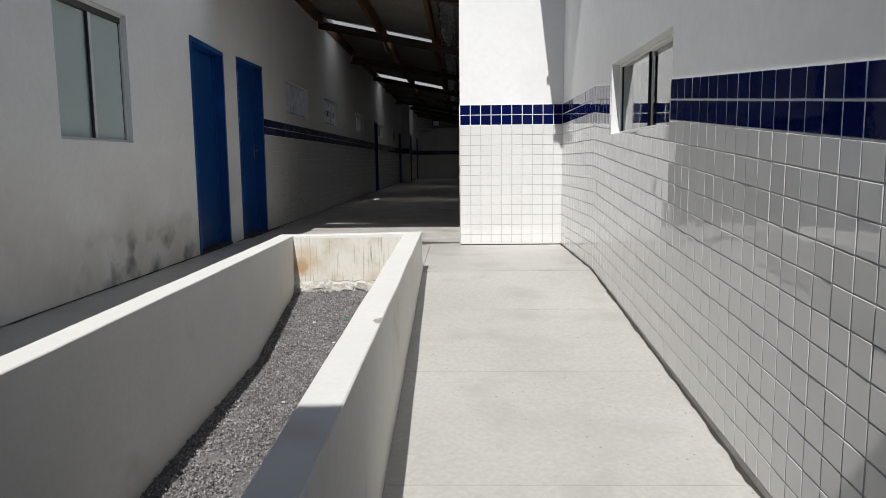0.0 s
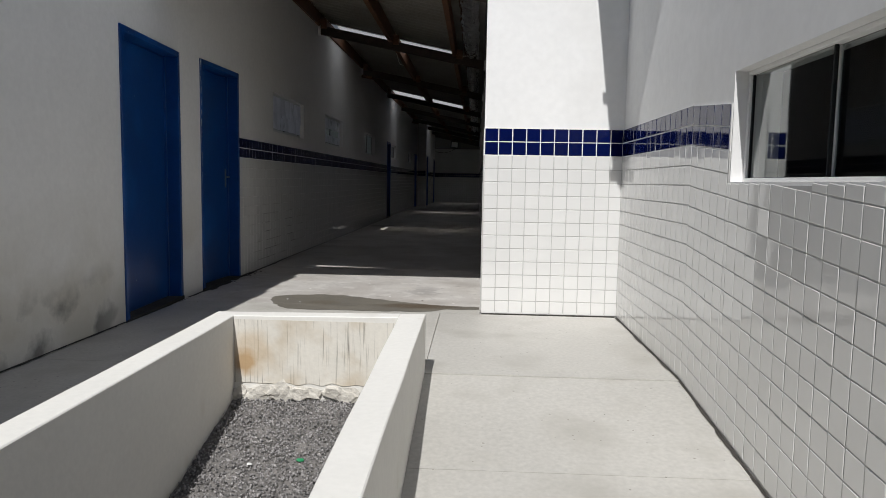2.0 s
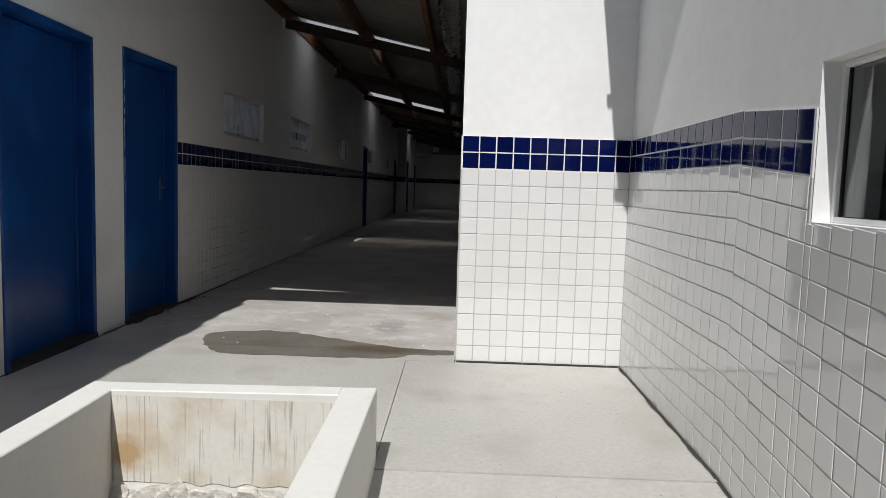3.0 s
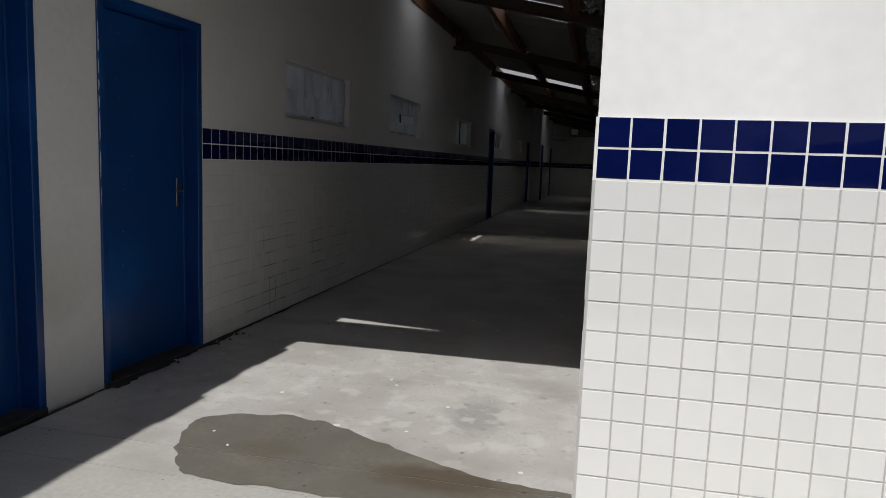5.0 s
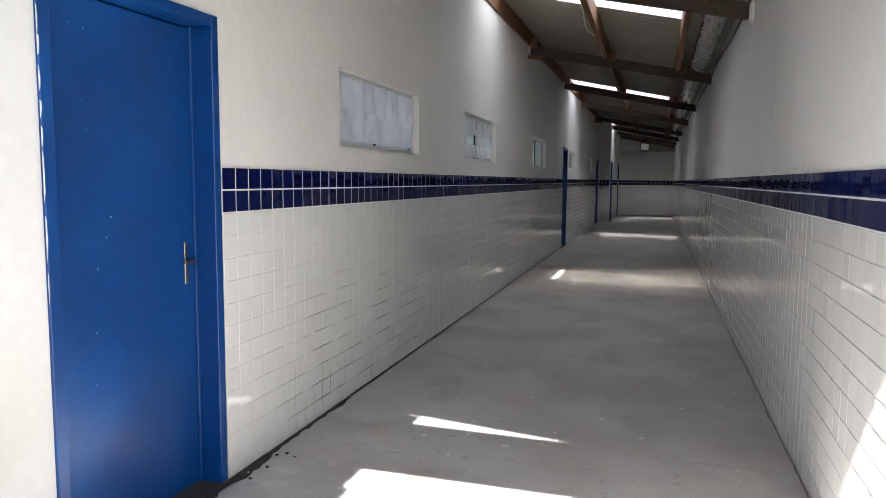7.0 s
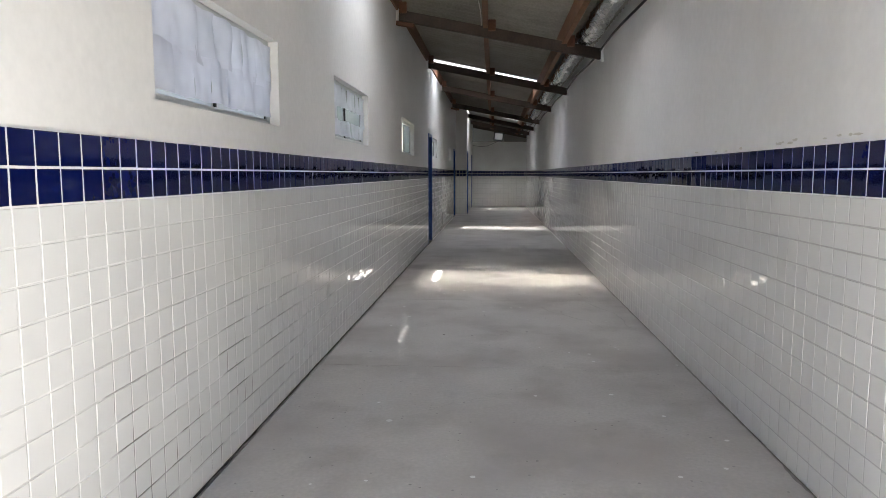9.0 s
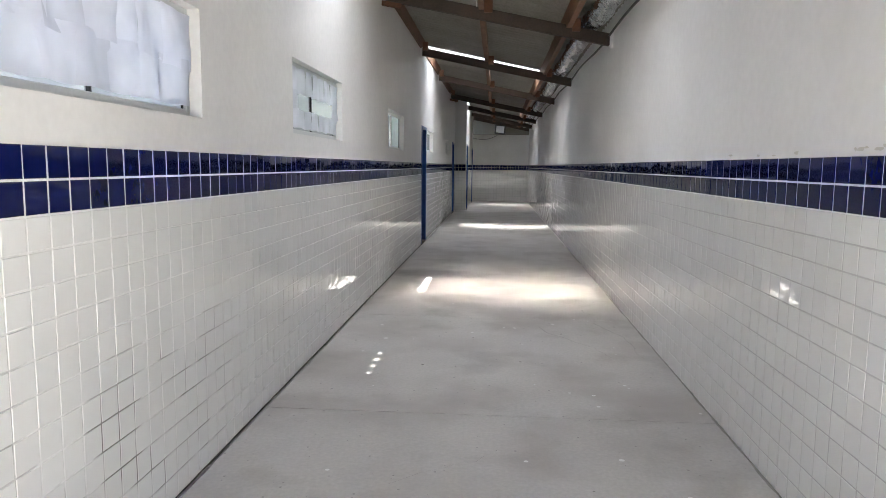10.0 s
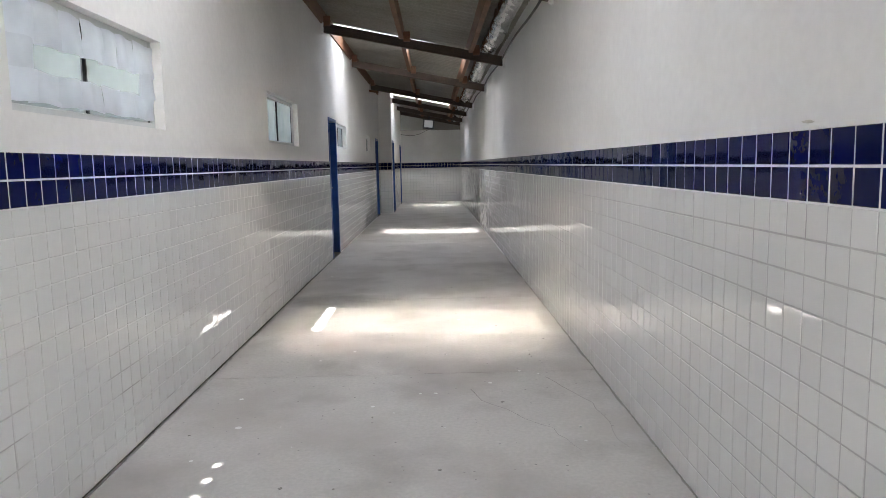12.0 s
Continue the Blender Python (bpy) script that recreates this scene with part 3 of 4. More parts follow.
def ramp_bed(bm, y0, y1, cut, low, top):
    z1a, z1b = top + ramp_z(y0), top + ramp_z(y1)
    if cut:
        z1a, z1b = min(z1a, RAMP_WIN[2] - 0.012), min(z1b, RAMP_WIN[2] - 0.012)
    lo = [bm.verts.new((WX - T, y, z)) for y, z in ((y0, low + ramp_z(y0)), (y1, low + ramp_z(y1)), (y1, z1b), (y0, z1a))]
    hi = [bm.verts.new((WX + 0.002, v.co.y, v.co.z)) for v in lo]
    bm.faces.new(lo)
    for k in range(4):
        bm.faces.new((lo[k], lo[(k + 1) % 4], hi[(k + 1) % 4], hi[k]))


for low, top, mat in ((-0.05, 1.2, GROUT), (1.2, 1.402, GROUT_W)):
    bm = bmesh.new()
    for a, b in zip(us, us[1:]):
        if not (a == RAMP_WIN[0] and low > 1):
            ramp_bed(bm, a, b, a == RAMP_WIN[0], low, top)
    part("grout", bm, mat, wall_ramp)
on_ramp = lambda u, z: Vector((WX - T, u, z))
spots = run(-3.9, RAMP_WIN[0] - 0.008, on_ramp, ramp_z) + run(RAMP_WIN[0] - 0.008, RAMP_WIN[1] + 0.01, on_ramp, ramp_z, RAMP_WIN[2] - 0.008) + run(RAMP_WIN[1] + 0.01, FY - T, on_ramp, ramp_z)
tile_wall(wall_ramp, spots, (0, 1, 0), (-1, 0, 0), lambda u: 4.6 < u, lambda u: SLOPE if u < KINK else 0.0, seed=3)
# corridor's right wall
bed(wall_right, (-T, 0.004, FY, FY + 2.5), (-T, 0.004, FY + 2.5, EY), shape=right_x)
tile_wall(wall_right, run(FY + 0.002, EY - 0.01, lambda u, z: Vector((right_x(u) - T, u, z))), (0, 1, 0), (-1, 0, 0), lambda u: 11.6 < u < 13.7, seed=4)
# corridor's left wall
spans = [(8.435, 19.98), (20.77, 28.18), (29.07, 29.6)]
bed(wall_left, *[(LX, LX + T, a, b) for a, b in spans], grout=GROUT_L)
spots = [s for a, b in spans for s in run(a, b, lambda u, z: Vector((LX + T, u, z)))]
tile_wall(wall_left, spots, (0, 1, 0), (1, 0, 0), lambda u: 8.4 < u < 10.5, seed=5)
bed(wall_left_far, (-2.1, -2.1 + T, 30.75, 34.29))
tile_wall(wall_left_far, run(30.75, 34.29, lambda u, z: Vector((-2.1 + T, u, z))), (0, 1, 0), (1, 0, 0), lambda u: False, seed=6)
bed(wall_left, (LX + 0.01, -2.1, 29.6 - T, 29.6))
tile_wall(wall_left, run(LX + 0.01, -2.1, lambda u, z: Vector((u, 29.6 - T, z))), (1, 0, 0), (0, -1, 0), lambda u: False, seed=7)
bed(wall_end, (-2.09, RX - 0.01, EY - T, EY))
tile_wall(wall_end, run(-2.09, RX - 0.01, lambda u, z: Vector((u, EY - T, z))), (1, 0, 0), (0, -1, 0), lambda u: False, seed=8)


# ---- doors ----
def make_door(name, y0, y1, top, x, handle=True):
    lean = (dent(y1) - dent(y0)) / (y1 - y0) if x == LX else 0.0
    door = tagged(empty(name, (x + (dent(y0) + dent(y1)) / 2 if lean else x, (y0 + y1) / 2, 0)), "closed blue gloss-painted door in a chipped blue frame", "door", "blue doors", "structure")
    door.rotation_euler.z = -math.atan(lean)
    h = (y1 - y0) / 2
    f = part("door_frame", soft(boxes((-0.15, 0.012, -h, -h + 0.045, 0.0, top), (-0.15, 0.012, h - 0.045, h, 0.0, top), (-0.15, 0.012, -h + 0.045, h - 0.045, top - 0.045, top)), 0.003), BLUE_PAINT, door)
    part("door_stop", soft(boxes((-0.15, -0.085, -h + 0.045, -h + 0.06, 0.0, top - 0.045), (-0.15, -0.085, h - 0.06, h - 0.045, 0.0, top - 0.045)), 0.002), BLUE_PAINT, door)
    leaf = part("leaf", soft(boxes((-0.135, -0.098, -h + 0.05, h - 0.05, 0.012, top - 0.05)), 0.003), BLUE_PAINT, door)
    if handle:
        hd = part("handle", soft(boxes((-0.098, -0.091, h - 0.12, h - 0.096, 0.905, 1.085), (-0.091, -0.056, h - 0.117, h - 0.099, 0.998, 1.016), (-0.068, -0.052, h - 0.165, h - 0.099, 0.999, 1.015)), 0.003), METAL, leaf, "steel lever handle on a long plate")
    part("threshold", soft(boxes((-0.16, 0.02, -h, h, -0.02, 0.012)), 0.004), DIRT, door, "dirty dark threshold")
    return door


for i, (a, b, z0, z1) in enumerate(DOORS):
    make_door("door_%d" % (i + 1), a, b, z1, LX, i > 0)
make_door("door_5", 29.85, 30.7, 2.03, -2.1)
make_door("door_6", 34.3, 35.1, 2.02, -2.1)


# ---- windows ----
def sliding_window(name, y0, y1, z0, z1, x, side, pane_mat, label, depth=0.085, frame=0.035, mat=ALU, bar_w=0.014):
    """A two-leaf sliding window in the wall whose face is at x; side is +1 where the face looks along +x."""
    w = tagged(empty(name, (x - side * depth, (y0 + y1) / 2, z0)), label, "window", kind="structure")
    h, t = (y1 - y0) / 2, z1 - z0
    b = lambda *r: soft(boxes(*[(min(side * a, side * c), max(side * a, side * c), *rr) for a, c, *rr in r]), 0.003)
    part("window_frame", b((-0.03, 0.03, -h, -h + frame, 0, t), (-0.03, 0.03, h - frame, h, 0, t), (-0.03, 0.03, -h + frame, h - frame, 0, frame), (-0.03, 0.03, -h + frame, h - frame, t - frame, t)), mat, w)
    for s, o in ((-1, -0.010), (1, 0.010)):
        a, c = (-h + frame, bar_w) if s < 0 else (-bar_w, h - frame)
        sash = part("sash", b((o - 0.008, o + 0.008, a, a + bar_w, frame, t - frame), (o - 0.008, o + 0.008, c - bar_w, c, frame, t - frame)), BLACK if s > 0 else mat, w)
        p = part("pane", b((o - 0.002, o + 0.002, a + bar_w, c - bar_w, frame, t - frame)), pane_mat, w)
        p.visible_shadow = False
    return w


def film(name, y0, y1, z0, z1, x, seed, strips):
    """Crumpled white film hung in overlapping strips."""
    rnd = random.Random(seed)
    f = tagged(empty(name, (x, (y0 + y1) / 2, z0)), "crumpled translucent white plastic film taped over the window", "window film")
    for k, (a, b, lo, hi) in enumerate(strips):
        bm = bmesh.new()
        nu, nv = 14, 14
        ph = rnd.uniform(0, 6)
        grid = []
        for j in range(nv + 1):
            row = []
            for i in range(nu + 1):
                u, v = i / nu, j / nv
                yy = (a + (b - a) * u - 0.5) * (y1 - y0) + 0.006 * math.sin(v * 5 + ph)
                zz = (lo + (hi - lo) * v) * (z1 - z0) + 0.003 * math.sin(u * 6 + ph)
                xx = 0.003 * (k % 4) + 0.006 * math.sin(u * 4 + ph + v * 2) + 0.012 * noise.noise((yy * 9, zz * 7, k)) - (0.03 * abs(u - 0.5) ** 3)
                row.append(bm.verts.new((xx, yy, zz)))
            grid.append(row)
        for j in range(nv):
            for i in range(nu):
                bm.faces.new((grid[j][i], grid[j][i + 1], grid[j + 1][i + 1], grid[j + 1][i]))
        for fa in bm.faces:
            fa.smooth = True
        part("strip", bm, PAPER, f)
    return f


for i, (a, b, z0, z1) in enumerate(WINDOWS):
    sliding_window("window_%d" % (i + 1), a, b, z0, z1, LX, 1, MILK_GLASS if i else PALE_GLASS, "small white-framed sliding window set deep in the corridor wall")
cols = [0.0, 0.14, 0.29, 0.42, 0.56, 0.68, 0.82, 1.0]
strips = [(c0, c1 + 0.02, 0.44 if k % 2 else 0.4, 0.985) for k, (c0, c1) in enumerate(zip(cols, cols[1:]))] + [(c0 - 0.02, c1, 0.03, 0.5) for c0, c1 in zip(cols, cols[1:])]
film("window_film", 9.67, 11.045, 1.582, 1.985, LX - 0.04, 3, strips)
strips = [(c0, c1 + 0.02, 0.58, 0.985) for c0, c1 in zip(cols, cols[1:])] + [(c0 - 0.02, c1, 0.03, 0.33) for c0, c1 in zip(cols, cols[1:])] + [(0.0, 0.14, 0.3, 0.62), (0.86, 1.0, 0.3, 0.62)]
film("window_film", 12.49, 13.83, 1.582, 1.99, LX - 0.04, 5, strips)


def yard_window(name, y0, y1, z0, z1, x):
    """Two frosted panes without stiles in a deep plaster reveal; black strips paint the shadow at head and jamb."""
    w = tagged(empty(name, (x - 0.062, (y0 + y1) / 2, z0)), "sliding window with frosted greenish panes, recess shadow as a black head strip", "window", kind="structure")
    h, t = (y1 - y0) / 2, z1 - z0
    part("window_frame", soft(boxes((-0.03, 0.03, -h, -h + 0.02, 0, t), (-0.03, 0.03, h - 0.02, h, 0, t), (-0.03, 0.03, -h + 0.02, h - 0.02, 0, 0.02), (-0.03, 0.03, -h + 0.02, h - 0.02, t - 0.02, t)), 0.003), ALU, w)
    # black strip paints the recess shadow above the panes, track included
    part("head_shade", soft(boxes((-0.025, 0.026, -h + 0.02, h - 0.02, t - 0.062, t - 0.02)), 0.002), BLACK, w, "black strip at the head, track with recess shadow painted in")
    part("pane", soft(boxes((-0.012, -0.006, -h + 0.02, 0.05, 0.02, t - 0.062)), 0.001), FROSTED, w)
    part("pane", soft(boxes((0.006, 0.012, 0.012, h - 0.024, 0.02, t - 0.062)), 0.001), FROSTED, w)
    part("stile", soft(boxes((0.013, 0.018, 0.022, 0.055, 0.02, t - 0.062)), 0.001), ALU, w, "pale grey strip along the pane edge")
    part("pane_strip", soft(boxes((0.002, 0.019, 0.008, 0.019, 0.02, t - 0.062)), 0.001), BLACK, w, "thin black rubber strip, also standing in for edge shadow")
    # this one along the jamb paints a shadow gap
    part("pane_strip", soft(boxes((0.004, 0.014, h - 0.03, h - 0.021, 0.02, t - 0.062)), 0.001), BLACK, w, "thin black rubber strip, also standing in for edge shadow")


yard_window("window_5", *YARD_WIN, LX)
sliding_window("window_6", *RAMP_WIN, WX, -1, GLASS, "low white-framed sliding window in the ramp wall", depth=0.085, frame=0.018, mat=PLASTER, bar_w=0.006)

# ---- planter ----
planter = tagged(empty("planter", (0, 0, 0)), "long low white-painted concrete planter with stained inner end", "planter")
PLANT = material("stained_white_paint", (0.74, 0.725, 0.68), 0.75, var=0.05, scale=3, fine=40, bump=0.3, dist=0.003, stain=(0.5, 0.45, 0.36), stain_scale=2.5, stain_lo=0.62, stain_hi=0.85)
TOP = 0.29


def planter_wall(name, x0, x1, y0, y1):
    bm = boxes((x0, x1, y0, y1, -1.2, TOP))
    top = [e for e in bm.edges if min(e.verts[0].co.z, e.verts[1].co.z) > 0.1]
    bmesh.ops.bevel(bm, geom=top, offset=0.004, segments=1, affect="EDGES")
    long = [e for e in bm.edges if abs(e.verts[0].co.y - e.verts[1].co.y) > 1]
    if long:
        bmesh.ops.subdivide_edges(bm, edges=long, cuts=40)
    for v in bm.verts:
        if v.co.z > 0:
            v.co.z += 0.003 * noise.noise((x0, v.co.y * 2.3, 0)) - 0.006 * (5 - v.co.y) + 0.025 * max(0.0, v.co.x + 0.95)
            if x0 > -0.6 and v.co.x > x0 + 0.05:
                v.co.x -= 0.006
            v.co.x += 0.003 * noise.noise((x0, v.co.y * 1.9, 5))
        if x0 > -0.6:
            v.co.x += (0.011 if v.co.x < x0 + 0.05 else 0.005) * (5 - v.co.y)
    return part(name, bm, PLANT, planter)


planter_wall("side_wall", -1.415, -1.295, -3.0, 5.09)
planter_wall("side_wall", -0.438, -0.298, -3.0, 5.09)
planter_wall("end_wall", -1.3, -0.435, 4.985, 5.088)
END = material("streaked_old_paint", (0.70, 0.67, 0.60), 0.8, var=0.06, scale=4, fine=40, bump=0.4, dist=0.004)
n_, l_ = END.node_tree.nodes, END.node_tree.links
for scale_, lo_, hi_, tone_, amount_ in (((34, 1, 1.2), 0.56, 0.70, (0.15, 0.13, 0.105), 0.8), ((1.6, 1, 1.6), 0.50, 0.72, (0.42, 0.30, 0.15), 0.6)):
    map_, tex_, rng_, mix_ = n_.new("ShaderNodeMapping"), n_.new("ShaderNodeTexNoise"), n_.new("ShaderNodeMapRange"), n_.new("ShaderNodeMix")
    map_.inputs["Scale"].default_value = scale_
    tex_.inputs["Scale"].default_value, tex_.inputs["Detail"].default_value = 2.2, 5
    rng_.inputs["From Min"].default_value, rng_.inputs["From Max"].default_value, rng_.inputs["To Max"].default_value = lo_, hi_, amount_
    mix_.data_type = "RGBA"
    mix_.inputs["B"].default_value = (*tone_, 1)
    l_.new(n_["Geometry"].outputs["Position"], map_.inputs["Vector"])
    l_.new(map_.outputs[0], tex_.inputs["Vector"])
    l_.new(tex_.outputs["Fac"], rng_.inputs["Value"])
    l_.new(rng_.outputs["Result"], mix_.inputs["Factor"])
    l_.new(n_["Principled BSDF"].inputs["Base Color"].links[0].from_socket, mix_.inputs["A"])
    l_.new(mix_.outputs["Result"], n_["Principled BSDF"].inputs["Base Color"])
spot(END, (0.40, 0.23, 0.09), (-1.235, 4.98, 0.05), (0.07, 1, 0.085), 0.85, 0.6)
spot(END, (0.50, 0.36, 0.2), (-1.2, 4.98, 0.1), (0.14, 1, 0.15), 0.5, 0.6)
bm = bmesh.new()
rows = [[bm.verts.new((-1.293 + 0.852 * i / 40, 4.981 - (0.0012 * noise.noise((i * 0.3, j * 0.5, 2)) if 0 < j < 14 else 0), -0.062 + 0.014 * noise.noise((i * 0.35, 7, 0)) + (0.335 - 0.014 * noise.noise((i * 0.35, 7, 0))) * j / 14)) for i in range(41)] for j in range(15)]
for j in range(14):
    for i in range(40):
        bm.faces.new((rows[j][i], rows[j][i + 1], rows[j + 1][i + 1], rows[j + 1][i])).smooth = True
part("render_coat", bm, END, planter, "cream coat streaked with dark mildew and one rusty stain")
# broken lumps of plaster along the foot of the end wall
rnd = random.Random(21)
CRUMB = material("broken_plaster", (0.60, 0.57, 0.51), 0.9, var=0.25, scale=14, fine=60, bump=0.7, dist=0.008)
x = -1.29
while x < -0.44:
    w = rnd.uniform(0.05, 0.13)
    if rnd.random() < 0.85:
        bm = bmesh.new()
        bmesh.ops.create_icosphere(bm, subdivisions=2, radius=1)
        s = (w * 0.75, rnd.uniform(0.008, 0.016), rnd.uniform(0.03, 0.055))
        for v in bm.verts:
            k = 1 + 0.95 * noise.noise(v.co * 2.9 + Vector((x * 9, 0, 0)))
            v.co = Vector((v.co.x * s[0] * k, v.co.y * s[1] * k, v.co.z * s[2] * k))
        lump = part("plaster_lump", bm, CRUMB, planter, "lump of crumbling plaster")
        lump.location = (min(x + w / 2, -0.5), 4.968, -0.108 + rnd.uniform(-0.012, 0.012))
    x += w
planter_wall("end_wall", -1.295, -0.42, -3.0, -2.88)
# paint broken off the outer edge of the side wall
bm = bmesh.new()
rnd = random.Random(71)
rim = []
for k in range(11):
    a = math.pi * (0.5 + k / 10)
    r = rnd.uniform(0.8, 1.15)
    y = 2.075 + 0.047 * math.sin(a) * r
    x = -0.291 + 0.026 * math.cos(a) * r
    rim.append(bm.verts.new((x, y, TOP + 0.003 * noise.noise((-0.438, y * 2.3, 0)) - 0.006 * (5 - y) + 0.025 * (x + 0.95) + 0.0016)))
bm.faces.new(rim)
bmesh.ops.triangulate(bm, faces=bm.faces[:])
part("broken_edge", bm, material("bare_mortar", (0.40, 0.36, 0.30), 0.95, var=0.3, scale=30, fine=90, bump=0.8, dist=0.004), planter, "bare grey mortar where the white paint broke away")


def bed_z(y):
    a = min(max((4.98 - y) / 1.1, 0), 1)
    return -0.148 - 0.245 * a - 0.05 * max(0, 3.86 - y)


bm = bmesh.new()
nx, ny = 20, 160
grid = [[bm.verts.new((-1.297 + 0.9 * i / nx, -2.9 + 7.9 * j / ny, bed_z(-2.9 + 7.9 * j / ny) + 0.02 * noise.noise((i * 0.4, j * 0.4, 1)))) for i in range(nx + 1)] for j in range(ny + 1)]
for j in range(ny):
    for i in range(nx):
        bm.faces.new((grid[j][i], grid[j][i + 1], grid[j + 1][i + 1], grid[j + 1][i]))
tagged(part("gravel_bed", bm, GRAVEL_BED), "bed of dark grey grit in the planter", "gravel", kind="stuff")
rnd = random.Random(11)
vs, fs = [], []
octa = [(1, 0, 0), (-1, 0, 0), (0, 1, 0), (0, -1, 0), (0, 0, 1), (0, 0, -1)]
of = [(0, 2, 4), (2, 1, 4), (1, 3, 4), (3, 0, 4), (2, 0, 5), (1, 2, 5), (3, 1, 5), (0, 3, 5)]
for k in range(27000):
    x, y = rnd.uniform(-1.29, -0.42), 4.975 - 4.6 * rnd.random() ** 1.1
    s = rnd.uniform(0.0032, 0.0078)
    m = Euler((rnd.uniform(0, 6), rnd.uniform(0, 6), rnd.uniform(0, 6))).to_matrix()
    p = Vector((x, y, bed_z(y) + 0.006 + rnd.uniform(-0.004, 0.01)))
    b0 = len(vs)
    vs.extend(p + m @ Vector((q[0] * s * rnd.uniform(0.7, 1.4), q[1] * s, q[2] * s * 0.8)) for q in octa)
    fs.extend(tuple(i + b0 for i in f) for f in of)
me = bpy.data.meshes.new("gravel")
me.from_pydata(vs, [], fs)
me.materials.append(GRAVEL)
tagged(new("gravel", me), "loose dark grey crushed stone in the planter", "gravel", kind="stuff")

# ---- wet patch on the floor ----
WET = material("damp_concrete", (0.165, 0.151, 0.124), 0.5, var=0.25, scale=3, fine=40, bump=0.1, stain=(0.15, 0.137, 0.115), stain_scale=5, stain_lo=0.45, stain_hi=0.66)
spot(WET, (0.105, 0.078, 0.052), (-0.5, 6.98, 0), (0.4, 0.14, 1), 0.8)
spot(WET, (0.12, 0.098, 0.07), (-1.3, 7.05, 0), (0.2, 0.12, 1), 0.5)
specks(WET, (0.09, 0.075, 0.06), 16, 0.18, 0.25)
specks(WET, (0.5, 0.48, 0.44), 9, 0.10, 0.15)
outline = [(-1.75, 7.22), (-1.66, 7.36), (-1.32, 7.44), (-1.05, 7.36), (-0.6, 7.14), (-0.25, 7.04), (-0.02, 7.0), (-0.02, 6.9), (-0.28, 6.86), (-0.4, 6.76), (-0.7, 6.735), (-1.1, 6.74), (-1.42, 6.74), (-1.62, 6.88)]
pts = []
for k in range(len(outline)):
    p0, p1, p2, p3 = [Vector(outline[(k + d) % len(outline)]) for d in (-1, 0, 1, 2)]
    for s in range(8):
        u = s / 8
        p = 0.5 * (2 * p1 + (p2 - p0) * u + (2 * p0 - 5 * p1 + 4 * p2 - p3) * u * u + (3 * p1 - p0 - 3 * p2 + p3) * u ** 3)
        pts.append((min(p.x + 0.03 * noise.noise((p.x * 9, p.y * 9, 3)) + 0.012 * noise.noise((p.x * 31, p.y * 31, 5)), -0.012), p.y + 0.03 * noise.noise((p.x * 9, p.y * 9, 9)) + 0.012 * noise.noise((p.x * 31, p.y * 31, 7))))
bm = bmesh.new()
bm.faces.new([bm.verts.new((x, y, 0.002)) for x, y in pts][::-1])
bmesh.ops.triangulate(bm, faces=bm.faces[:])
for y in (6.968, 6.972):
    bmesh.ops.bisect_plane(bm, geom=bm.verts[:] + bm.edges[:] + bm.faces[:], plane_co=(0, y, 0), plane_no=(0, 1, 0))
bmesh.ops.delete(bm, geom=[f for f in bm.faces if 6.968 < f.calc_center_median().y < 6.972], context="FACES")
bmesh.ops.recalc_face_normals(bm, faces=bm.faces[:])
tagged(part("damp_patch", bm, WET), "dark damp patch spread over the concrete at the corridor mouth", "stain", kind="structure")

# ---- far end ----
lamp = tagged(empty("flood_light", (-1.07, 32.62, 2.62)), "square black-framed floodlight hung under the roof, switched off", "lamp")
part("housing", soft(boxes((-0.18, 0.18, 0.0, 0.06, -0.16, 0.16)), 0.012), BLACK, lamp)
part("lens", soft(boxes((-0.135, 0.135, -0.006, 0.0, -0.115, 0.115)), 0.004), ALU, lamp, "pale lamp glass")
part("bracket", soft(boxes((-0.02, 0.02, -0.01, 0.02, 0.15, 0.26)), 0.004), BLACK, lamp)
lamp.rotation_euler = (radians(-12), radians(6), 0)
bm = bmesh.new()
tube(bm, [Vector((-2.08 + 1.0 * k / 12, EY - 0.03, 2.42 - 0.12 * math.sin(math.pi * k / 12) + 0.16 * k / 12)) for k in range(13)], 0.008, 6)
tagged(part("cable", bm, BLACK), "thin black cable sagging across the end wall", "cable")


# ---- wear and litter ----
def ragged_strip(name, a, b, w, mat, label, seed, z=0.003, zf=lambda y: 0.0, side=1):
    """A ragged darker strip along the foot of a wall, from (x, y) a to (x, y) b."""
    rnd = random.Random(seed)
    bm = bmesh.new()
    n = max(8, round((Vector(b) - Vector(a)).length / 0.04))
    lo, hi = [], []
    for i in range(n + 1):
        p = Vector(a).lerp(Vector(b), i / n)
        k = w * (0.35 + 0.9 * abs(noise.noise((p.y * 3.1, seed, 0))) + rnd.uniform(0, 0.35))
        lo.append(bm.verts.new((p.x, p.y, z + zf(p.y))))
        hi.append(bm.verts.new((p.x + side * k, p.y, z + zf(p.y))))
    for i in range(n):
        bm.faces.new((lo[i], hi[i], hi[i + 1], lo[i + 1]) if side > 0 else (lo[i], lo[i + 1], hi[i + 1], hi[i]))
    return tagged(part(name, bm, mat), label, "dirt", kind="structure")


